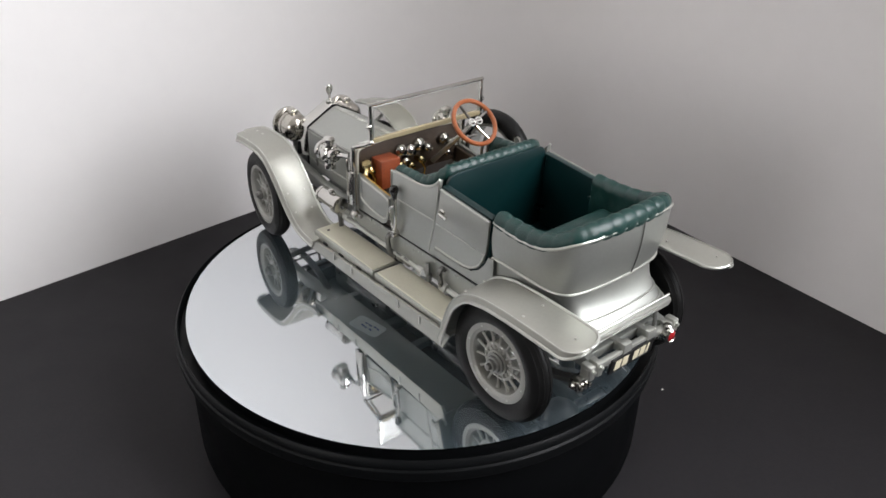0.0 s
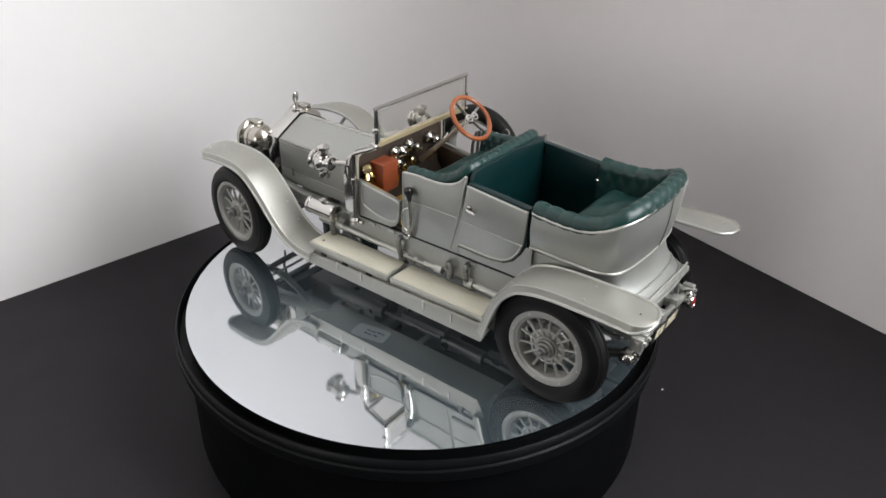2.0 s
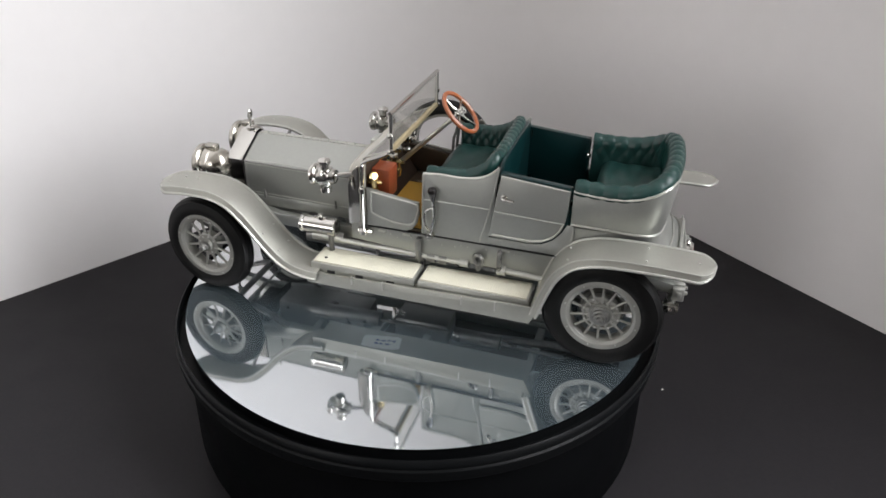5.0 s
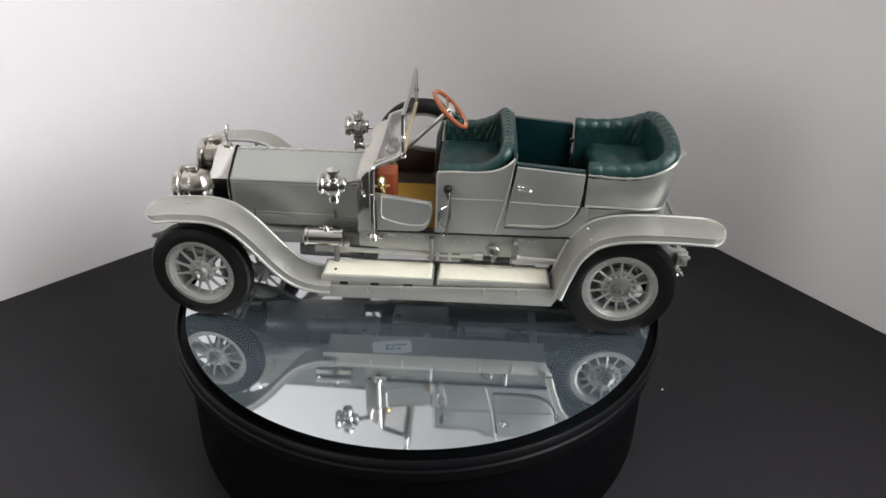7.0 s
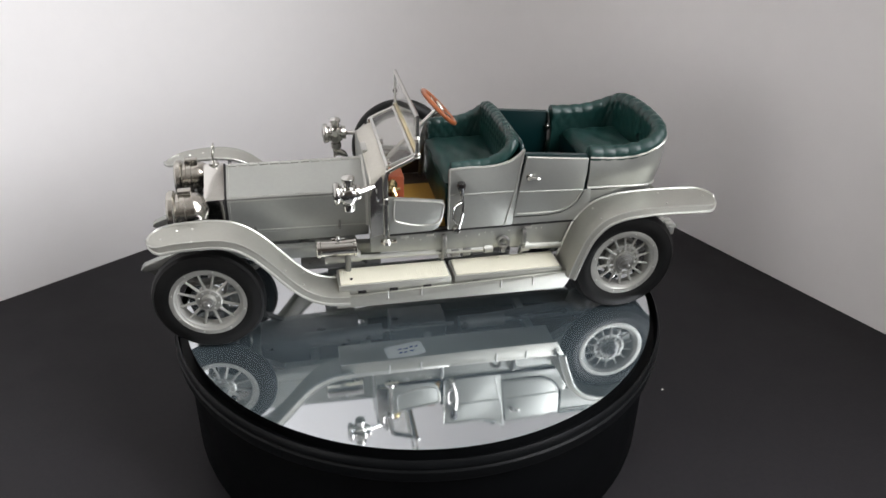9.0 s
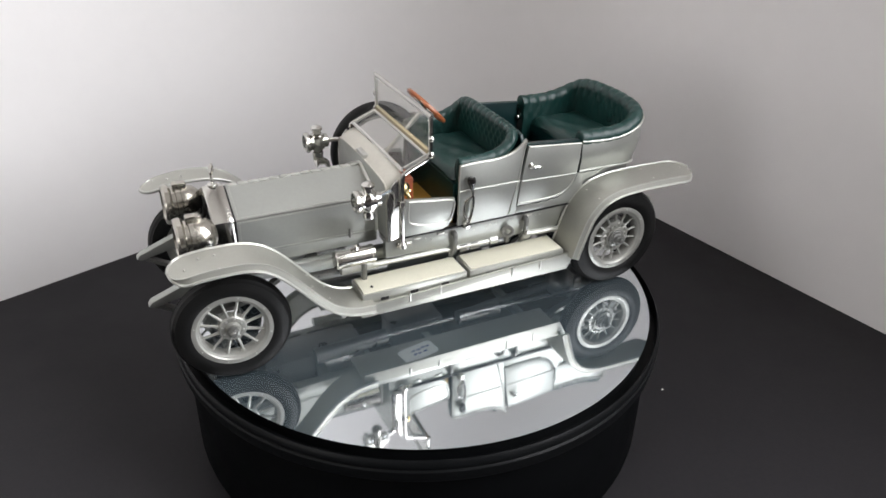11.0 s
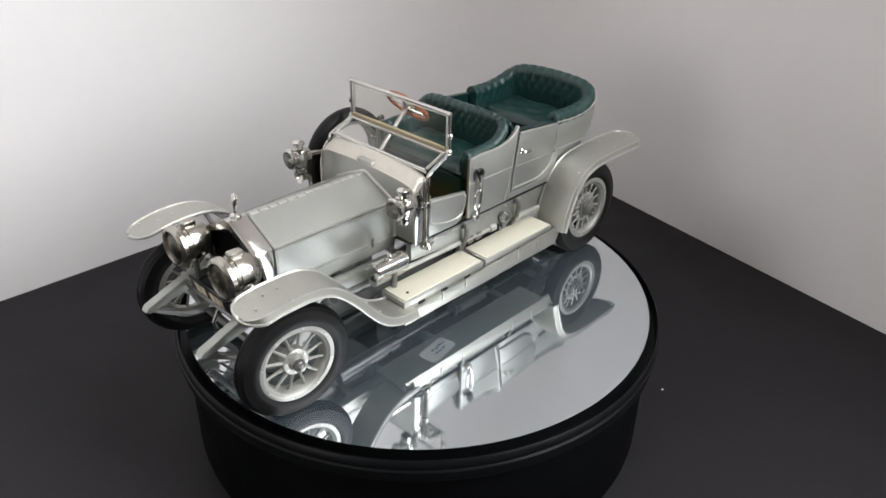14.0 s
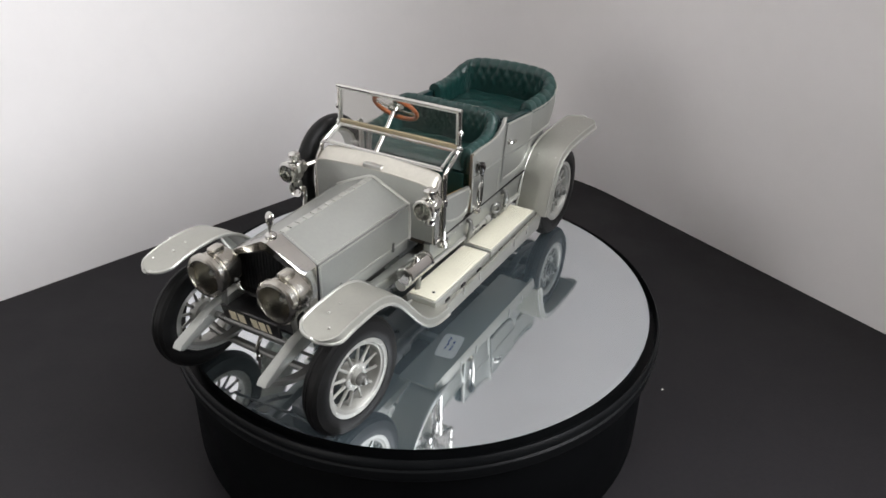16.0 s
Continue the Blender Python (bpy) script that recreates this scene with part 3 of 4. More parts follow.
    part("gearbox", block(bmesh.new(), 58, 80, -7, 5, 17.5, 27, 1.0), STEEL, ch)
    part("sump", block(bmesh.new(), 92, 130, -7.5, 7.5, 18.5, 30, 1.2), STEEL, ch)
    bm = block(bmesh.new(), 88, 134, -13.6, 13.6, 28.5, 32.6, 0.4)
    part("undertray", bm, SILVER, ch)
    # black sheets added to keep the gap between the dumb irons dark
    bm = cross_slab(bmesh.new(), [(-13.4, 22.5), (13.4, 22.5), (13.4, 33.0), (-13.4, 33.0)], 135.2, 136.2, 0.2)
    block(bm, 136.2, 146.0, -13.8, 13.8, 27.6, 28.6, 0.2)
    part("front_apron", bm, GRILLE, ch, "black sheets added to darken the gap under the radiator")
    # side rods over the boards
    for s in (1, -1):
        bm = tube(bmesh.new(), [(93, s * 22.3, 24.6), (48, s * 22.4, 24.0)], 0.95, 10)
        tube(bm, [(49, s * 22.4, 24.0), (46, s * 22.4, 24.0)], 1.5, 12)
        tube(bm, [(34, s * 22.6, 23.8), (20, s * 22.8, 23.2)], 1.1, 10)
        tube(bm, [(36, s * 22.6, 23.8), (33, s * 22.6, 23.8)], 1.9, 12)
        tube(bm, [(104, s * 21.0, 24.6), (92, s * 21.0, 24.6)], 2.0, 14)
        part("brake_rod", bm, BEADM, ch, "bright tube along the chassis")


chassis()


# --- body ---
def body():
    bm = bmesh.new()
    for s in (1, -1):
        side_slab(bm, [(88.5, 26.4), (60, 24.6), (22, 23.6), (16, 27), (12, 33.4), (88.5, 32.6)], s * 20.0, s * 22.6, 0.3)
    b = part("sill", bm, SILVER, car, "silver body sill")
    bm = bmesh.new()
    for s in (1, -1):
        for xx in (82, 76.5, 74, 71.5, 66.5, 55.5, 51.0, 48.8, 46.6, 40.2, 30.5, 28.6):
            rivets(bm, [(xx, s * 22.6, 29.8 if int(xx) % 2 else 30.6)], 0.34, (0, s, 0), 0.9)
        for xx in (77.0, 68.2, 33.6):
            block(bm, xx - 1.4, xx + 1.4, *sorted((s * 22.5, s * 23.1)), 31.0, 31.9, 0.12)
    tagged(part("rivets", bm, BEADM, b), kind="stuff")
    for s in (1, -1):
        part("body_seam", block(bmesh.new(), 15.0, 82.0, *sorted((s * 22.5, s * 23.75)), 32.75, 33.15, 0), GRILLE, b, "dark seam under the body side")
    part("rear_mat", block(bmesh.new(), 9.6, 36.0, -20.2, 20.2, 33.0, 33.6, 0.1), TEAL, b, "dark teal rear floor mat")
    part("floor_pan", block(bmesh.new(), -12, 87, -20.4, 20.4, 31.0, 33.0, 0.2), BROWN, b, "brown cabin floor")
    part("front_mat", block(bmesh.new(), 62.5, 83.5, -11.0, 20.2, 33.0, 35.2, 0.2), OCHRE, b, "ochre floor mat")
    part("driver_mat", block(bmesh.new(), 62.5, 83.5, -20.2, -11.1, 33.0, 35.1, 0.2), BROWN, b, "brown floor mat")


body()


def bead(name, pts, parent, r=0.34, n=0, material=None):
    pts = smooth_path(pts, n) if n else pts
    return part(name, tube(bmesh.new(), pts, r, 8), material or BEADM, parent)


def side_panels(s):
    yo, yi = s * 23.6, s * 22.3
    # beside the front seat
    top = [(p.x, p.z) for p in smooth_path([(61.9, 0, 55.4), (56, 0, 55.8), (50, 0, 55.7), (45, 0, 56.2), (41.5, 0, 57.3), (39, 0, 58.9), (37.0, 0, 61.0)], 22)]
    p = part("seat_side_panel", side_slab(bmesh.new(), [(39.6, 33.2), (62.2, 33.2)] + top, yi, yo, 0.25), SILVER, car, "silver panel beside the front seat")
    bead("edge_bead", [(x, yo, z) for x, z in top], p, 0.42)
    bead("edge_bead", [(62.0, yo, 55.2), (62.2, yo, 33.6)], p, 0.35)
    bead("belt_line", [(61.8, yo, 46.2), (39.4, yo, 46.0)], p, 0.3, material=SILVER)
    bead("edge_bead", [(37.0, yo, 60.8), (39.4, yo, 46.0), (42.4, yo, 33.8)], p, 0.28)
    # low panel at the foot well
    k = part("scuttle_side_panel", side_slab(bmesh.new(), [(68.0, 33.3), (82.2, 33.2), (82.2, 46.9), (63.7, 44.3), (63.5, 40.0), (64.4, 36.4), (66.0, 34.2)], yi, yo, 0.2), SILVER, car, "low silver panel at the foot well")
    bead("edge_bead", smooth_path([(80.4, yo, 46.0), (72, yo, 44.9), (64.4, yo, 43.6), (64.2, yo, 40.0), (66.0, yo, 36.2), (72, yo, 35.8), (79.0, yo, 37.6), (80.6, yo, 39.4), (80.4, yo, 46.0)], 50), k, 0.38)
    # rear door with its swept lower corner
    o = [(36.2, 58.4), (14.3, 56.4), (14.6, 50.0), (15.0, 46.0), (16.2, 42.2), (18.6, 39.0), (22.2, 37.0), (27.0, 36.4), (39.4, 36.6), (38.2, 46.0)]
    d = part("rear_door", side_slab(bmesh.new(), [(x, z) for x, z in o], s * 23.0, s * 24.1, 0.3), SILVER, car, "silver rear door with chrome handle")
    bead("belt_line", [(38.0, s * 24.1, 45.9), (15.2, s * 24.1, 45.0)], d, 0.3, material=SILVER)
    bead("edge_bead", [(36.2, s * 24.0, 58.3), (14.5, s * 24.0, 56.3)], d, 0.3)
    bead("edge_bead", smooth_path([(15.6, s * 24.1, 45.0), (17.0, s * 24.1, 41.8), (19.2, s * 24.1, 39.4), (22.4, s * 24.1, 37.9), (27, s * 24.1, 37.4), (38.2, s * 24.1, 37.6)], 20), d, 0.3)
    bm = tube(bmesh.new(), smooth_path([(34.9, s * 24.1, 51.2), (34.9, s * 25.4, 51.2), (32.0, s * 25.6, 50.9), (31.6, s * 25.4, 50.8)], 10), 0.55, 8)
    lathe(bm, (34.9, s * 24.0, 51.2), (0, s, 0), [(1.1, 0), (1.1, 0.4), (0.6, 0.7)], 14)
    part("handle", bm, CHROME, d, "chrome handle")
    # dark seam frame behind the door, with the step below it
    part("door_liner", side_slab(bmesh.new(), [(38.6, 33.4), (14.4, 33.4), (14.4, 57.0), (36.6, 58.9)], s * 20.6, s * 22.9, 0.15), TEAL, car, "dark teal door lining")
    part("lower_panel", side_slab(bmesh.new(), [(39.4, 33.3), (12.0, 33.3), (12.2, 44.6), (14.4, 44.6), (15.8, 41.6), (18.4, 38.4), (22.0, 36.4), (27.0, 35.8), (39.6, 36.0)], s * 22.95, s * 23.5, 0.12), SILVER, car, "silver panel under the rear door")
    bm = tube(bmesh.new(), [(14.6, s * 20.4, 45), (14.6, s * 20.4, 56.6)], 0.45, 8)
    lathe(bm, (14.6, s * 20.4, 51), (0, -s, 0), [(1.0, 0), (1.0, 1.0), (0.4, 1.3), (0, 1.3)], 10)
    tube(bm, [(35.6, s * 20.4, 58.0), (35.6, s * 20.4, 55.0)], 0.4, 8)
    part("door_check", bm, CHROME, car, "chrome door latch")


side_panels(1)
side_panels(-1)

# rear tub: half outline at the rim and at the belt, then mirrored
RIM_HALF = [(13.4, 22.9, 56.2), (6, 23.2, 55.6), (0, 23.3, 55.7), (-5.5, 23.5, 56.6), (-10.6, 22.9, 58.4), (-14.3, 20.5, 60.2), (-16.3, 15.6, 61.0), (-17.0, 8.0, 61.3), (-17.2, 0, 61.4)]
BELT_HALF = [(13.4, 22.6, 44.9), (6, 22.6, 44.8), (0, 22.4, 44.6), (-5.5, 22.2, 44.4), (-10.0, 21.2, 44.1), (-13.0, 18.6, 43.8), (-14.4, 14.0, 43.7), (-15.0, 7.0, 43.6), (-15.2, 0, 43.6)]


def both(half):
    return list(half) + [(x, -y, z) for x, y, z in half[-2::-1]]


def tub():
    top, low = smooth_path(both(RIM_HALF), 81), smooth_path(both(BELT_HALF), 81)
    rows = []
    for k in range(11):
        u = k / 10
        row = []
        for a, b in zip(low, top):
            p = a.lerp(b, u)
            out = Vector((p.x - 2 if p.x < 0 else 0, p.y, 0)).normalized()
            row.append(p + out * 0.7 * math.sin(math.pi * u))
        rows.append(row)
    t = part("rear_tub", skin(bmesh.new(), rows, 0.8), SILVER, car, "rounded silver rear body tub", angle=60)
    bead("edge_bead", [p + Vector((0, 0, 0.1)) for p in top], t, 0.5)
    bead("belt_line", [p + Vector((0, p.y * 0.012, 0)) for p in low], t, 0.42)
    part("seam", tube(bmesh.new(), [(r[40].x - 0.18, -4.5, r[40].z) for r in rows], 0.16, 6), STEEL, t)
    # tucked-in lower body, swept out to the rear
    low_rows = []
    for z, back, wide in ((43.7, 0.6, 0.94), (41.0, 0.4, 0.91), (38.0, -0.6, 0.89), (35.4, -2.6, 0.87), (33.6, -5.2, 0.86), (32.6, -7.0, 0.86)):
        row = []
        for p in low:
            f = max(0.0, min(1.0, (4.0 - p.x) / 14.0))
            row.append((p.x + back * f, p.y * (0.985 - (0.985 - wide) * f), z))
        low_rows.append(row)
    part("lower_tub", skin(bmesh.new(), low_rows, 0.8), SILVER, t, angle=60)
    for k, off in ((3, 0.35), (4, 0.5), (5, 0.45)):
        part("apron_rib", tube(bmesh.new(), [Vector(p) + Vector((-off, 0, 0)) for p in low_rows[k][16:65]], 0.32, 6), BEADM, t)
    bm = block(bmesh.new(), -22.0, -19.4, -17.8, 17.8, 30.9, 33.5, 0.9)
    part("rear_rail", bm, BEADM, t, "bright rounded rail below the rear panel")
    for z in (30.4, 34.1):
        part("rail_line", tube(bmesh.new(), [(-20.9, 17.4, z), (-20.9, -17.4, z)], 0.35, 6), BEADM, t)
    part("trunk_floor", block(bmesh.new(), -20.4, -8, -17, 17, 30.6, 31.6, 0.2), SILVER, t)


tub()


# --- upholstery ---
def upholstery(name, half, size, depth, label, pitch, tuft):
    """A rolled, pleated top with a tufted inner wall, swept along a U-shaped rim."""
    path = smooth_path(both(half), 220)
    run, s = [], 0.0
    for i, p in enumerate(path):
        s += (p - path[i - 1]).length if i else 0.0
        run.append(s)
    prof = [(-0.55, -1.5), (-0.95, -0.7), (-1.0, 0.1), (-0.75, 0.95), (-0.15, 1.55), (0.65, 1.75), (1.4, 1.5), (1.95, 0.9), (2.2, 0.1)]
    walls = 16
    rows = []
    for i, p in enumerate(path):
        t = (path[min(i + 1, len(path) - 1)] - path[max(i - 1, 0)])
        t.z = 0
        t.normalize()
        inward = Vector((t.y, -t.x, 0))
        if inward.dot(Vector((path[0].x, 0, 0)) - p) < 0:
            inward = -inward
        ph = run[i] / pitch
        pleat = 1.0 - 0.15 * (1 - abs(math.sin(math.pi * ph)) ** 0.45)
        row = [p + inward * d * size * pleat + Vector((0, 0, h * size * pleat)) for d, h in prof]
        for k in range(1, walls + 1):
            u = k / walls
            z = 0.1 * size - depth * u
            v = depth * u / (pitch * 1.5)
            puff = abs(math.sin(math.pi * (ph + v)) * math.sin(math.pi * (ph - v))) ** 0.8
            puff = puff if u < 0.4 else puff * max(0.0, 0.65 - u) / 0.25
            row.append(p + inward * (2.2 * size + 0.5 * u - 0.4 + tuft * puff) + Vector((0, 0, z)))
        rows.append(row)
    bm = skin(bmesh.new(), rows)
    for r in (rows[0], rows[-1]):
        vs = [bm.verts.new(q) for q in r]
        base = bm.verts.new(Vector(r[0]) + Vector((0, 0, -depth)))
        bm.faces.new(vs + [base])
    bmesh.ops.remove_doubles(bm, verts=bm.verts, dist=0.001)
    return part(name, bm, LEATHER, car, label, angle=80)


def cushion(name, x0, x1, w, z0, z1, label, round_back):
    bm = bmesh.new()
    n, m = 34, 46
    rows = []
    for i in range(n + 1):
        x = x0 + (x1 - x0) * i / n
        row = []
        for j in range(m + 1):
            y = -w + 2 * w * j / m
            e = min(i, n - i) / n * 2, min(j, m - j) / m * 2
            lift = (1 - (1 - min(1, e[0] * 4)) ** 2) * (1 - (1 - min(1, e[1] * 5)) ** 2)
            row.append((x, y, z0 + (z1 - z0) * (0.55 + 0.45 * lift) + 0.25 * math.sin(i * 0.5) * math.sin(j * 0.33)))
        rows.append(row)
    skin(bm, rows, 0)
    block(bm, min(x0, x1) + 5, max(x0, x1) - 0.3, -w * 0.82, w * 0.82, 33.2, z0 + (z1 - z0) * 0.5, 0.2)
    return part(name, bm, LEATHER, car, label, angle=60)


upholstery("front_backrest", [(61.4, 21.4, 54.8), (55, 21.5, 55.0), (49, 21.5, 55.4), (44, 21.3, 57.4), (40.4, 20.2, 60.3), (38.7, 17.0, 61.4), (38.3, 10, 61.6), (38.3, 0, 61.6)], 1.35, 14.0, "green buttoned leather front seat back with rolled top", 3.3, 0.65)
cushion("front_seat_cushion", 40.0, 62.6, 19.6, 47.0, 50.6, "green leather front seat cushion", True)
upholstery("rear_backrest", [(13.4, 21.6, 56.6), (6, 21.8, 56.3), (0, 22.0, 56.5), (-5.3, 22.1, 57.4), (-10.0, 21.3, 59.2), (-13.4, 18.7, 61.0), (-15.2, 13.6, 61.9), (-15.9, 6.8, 62.2), (-16.1, 0, 62.3)], 1.75, 15.0, "green buttoned leather rear seat back with rolled top", 4.4, 0.4)
cushion("rear_seat_cushion", -13.0, 9.2, 19.4, 46.0, 51.4, "green leather rear seat cushion", True)

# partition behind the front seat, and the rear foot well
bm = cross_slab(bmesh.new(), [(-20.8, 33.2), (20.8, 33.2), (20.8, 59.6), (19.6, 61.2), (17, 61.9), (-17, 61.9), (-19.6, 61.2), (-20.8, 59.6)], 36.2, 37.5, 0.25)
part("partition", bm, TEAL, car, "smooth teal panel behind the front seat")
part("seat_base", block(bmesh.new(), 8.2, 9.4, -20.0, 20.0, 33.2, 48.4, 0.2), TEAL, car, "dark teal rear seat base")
part("seat_front", block(bmesh.new(), 61.6, 62.6, -20.0, 20.0, 33.2, 47.5, 0.2), LEATHER, car)


# --- bonnet and radiator ---
def bonnet():
    def sec(x, w, low, sh, top):
        return [(x, s * yy, zz) for s, yy, zz in ((1, w, low), (1, w + 0.2, (low + sh) / 2), (1, w, sh), (1, w * 0.52, sh + (top - sh) * 0.54), (1, 0.9, top), (-1, 0.9, top), (-1, w * 0.52, sh + (top - sh) * 0.54), (-1, w, sh), (-1, w + 0.2, (low + sh) / 2), (-1, w, low))]
    rows = []
    for i in range(9):
        u = i / 8
        rows.append([Vector(p) for p in sec(88.2 + 46.0 * u, 14.4 - 1.3 * u, 32.6, 45.4 - 0.3 * u, 51.6)])
    b = part("bonnet", skin(bmesh.new(), rows, 0.7), SILVER, car, "silver riveted bonnet with side panels", angle=12)
    bm = bmesh.new()
    f, r = rows[-1], rows[0]
    for s, k_sh, k_lo, k_top in ((1, 2, 0, 4), (-1, 7, 9, 5)):
        for i in range(58):
            u = (i + 0.5) / 58
            p = r[k_sh].lerp(f[k_sh], u)
            rivets(bm, [p + Vector((0, s * 0.02, -0.75)), p + Vector((0, -s * 0.75, 0.42))], 0.3, (0, s, 0.1), 1.0)
            q = r[k_lo].lerp(f[k_lo], u)
            rivets(bm, [q + Vector((0, s * 0.05, 0.8))], 0.3, (0, s, 0), 0.9)
        for i in range(15):
            u = (i + 0.5) / 15
            for row, dx in ((f, -0.8), (r, 0.8)):
                rivets(bm, [row[k_lo].lerp(row[k_sh], u) + Vector((dx, s * 0.12, 0))], 0.25, (0, s, 0), 0.9)
                rivets(bm, [row[k_sh].lerp(row[k_top], u) + Vector((dx, 0, 0.06))], 0.25, (0, s * 0.3, 1), 0.9)
    tagged(part("rivets", bm, BEADM, b), kind="stuff")
    # piano hinge along the crown: short knuckles
    for i in range(13):
        x0 = 89.0 + i * 3.46
        part("hinge_knuckle", block(bmesh.new(), x0, x0 + 3.0, -0.95, 0.95, 51.3, 52.0, 0.15), BEADM, b)
    for s in (1, -1):
        part("hinge_rod", tube(bmesh.new(), [r[2 if s > 0 else 7], f[2 if s > 0 else 7]], 0.3, 6), STEEL, b)
        for xx in (98.0, 126.0):
            bm = tube(bmesh.new(), [(xx, s * 14.4, 32.2), (xx, s * 14.6, 35.4)], 0.35, 6)
            rivets(bm, [(xx, s * 14.5, 33.2)], 0.6, (0, s, 0), 0.9)
            part("bonnet_catch", bm, STEEL, b)
    part("rear_trim", tube(bmesh.new(), [p + Vector((0.2, 0, 0.25)) for p in r], 0.55, 8), TRIM, b)
    # dark joint between bonnet and radiator
    bm = cross_slab(bmesh.new(), [(p.y * 0.985, p.z - 0.1) for p in f], 134.0, 134.9, 0)
    part("joint", bm, GRILLE, b)


bonnet()


def radiator():
    out = [(13.0, 31.6), (13.3, 45.4), (12.4, 46.3), (1.0, 52.4), (-1.0, 52.4), (-12.4, 46.3), (-13.3, 45.4), (-13.0, 31.6)]
    hole = [(10.9, 33.4), (10.9, 44.4), (9.9, 45.2), (0.9, 49.2), (-0.9, 49.2), (-9.9, 45.2), (-10.9, 44.4), (-10.9, 33.4)]
    bm = bmesh.new()
    sections = []
    for x, o, k in ((134.9, out, 0.99), (135.4, out, 1.0), (140.6, out, 1.0), (141.3, out, 0.975), (141.3, hole, 1.02), (140.6, hole, 1.0), (136.5, hole, 1.0)):
        sections.append([(x, y * k, 42 + (z - 42) * k) for y, z in o])
    skin(bm, sections, 0, close=True)
    r = part("radiator_shell", bm, CHROME, car, "polished nickel radiator shell with pointed top", angle=25)
    part("grille", cross_slab(bmesh.new(), [(y * 1.0, z) for y, z in hole], 136.6, 139.4, 0), GRILLE, r, "black radiator grille")
    for i in range(17):
        yy = -9.6 + 1.2 * i
        top = 49.0 - abs(yy) * 0.42
        part("grille_bar", block(bmesh.new(), 139.4, 139.9, yy - 0.12, yy + 0.12, 33.5, top - 0.6, 0), GRILLE, r)
    bm = lathe(bmesh.new(), (138, 0, 52.2), (0, 0, 1), [(1.7, 0), (1.7, 0.9), (1.3, 1.3), (0.6, 1.5), (0, 1.5)], 16)
    cap = part("filler_cap", bm, CHROME, r)
    # plain standing figure, an upright flattened oval on a short neck
    bm = lathe(bmesh.new(), (138, 0, 53.4), (0, 0, 1), [(0.8, 0), (0.55, 0.6), (0.45, 1.8), (0.8, 2.6), (1.25, 3.8), (1.35, 5.0), (1.05, 6.0), (0.5, 6.6), (0, 6.8)], 14)
    for v in bm.verts:
        v.co.x = 138 + (v.co.x - 138) * (0.55 if v.co.z > 55.5 else 1) - 0.12 * max(0, v.co.z - 56)
        v.co.y *= 1.15 if v.co.z > 56 else 1
    part("mascot", bm, CHROME, r, "small chrome figure on the radiator cap")


radiator()


# --- lamps ---
def headlamp(s):
    c = (146.0, s * 12.8, 42.4)
    big = lambda prof: [(r * 1.2, x * 1.08) for r, x in prof]
    h = part("headlamp", lathe(bmesh.new(), c, (1, 0, 0), big([(0, -5.4), (1.6, -5.2), (3.2, -4.4), (4.4, -2.8), (4.8, -0.8), (4.8, 0.8), (5.0, 1.0), (5.0, 2.4), (4.6, 2.6), (4.6, 3.6), (5.2, 3.9), (5.6, 4.4), (5.6, 5.6), (5.2, 6.2), (4.5, 6.4), (4.3, 5.6), (4.2, 4.6), (3.4, 2.0), (1.8, 0.4), (0, 0)]), 40), NICKEL, car, "large round nickel headlamp", angle=30)
    part("lens", lathe(bmesh.new(), c, (1, 0, 0), big([(4.4, 5.0), (4.4, 5.5), (2.6, 5.95), (0, 6.15)]), 32), LENS, h, "clear glass lens")
    part("bulb", lathe(bmesh.new(), c, (1, 0, 0), [(0.8, 0.2), (0.9, 1.6), (0.5, 2.8), (0, 3.0)], 10), TRIM, h)
    bm = block(bmesh.new(), c[0] - 1.2, c[0] + 3.2, c[1] - 1.5, c[1] + 1.5, c[2] + 5.4, c[2] + 7.5, 0.5)
    part("vent", bm, NICKEL, h)
    bm = tube(bmesh.new(), [(c[0], c[1], c[2] - 5.4), (c[0], c[1] + s * 0.5, 29)], [1.0, 0.8], 10)
    tube(bm, [(c[0], c[1] - s * 5.6, c[2] - 2), (c[0] + 0.4, c[1] + s * 0.5, c[2] - 6.8), (c[0], c[1] + s * 5.8, c[2] - 2)], 0.5, 8)
    part("bracket", bm, STEEL, h)


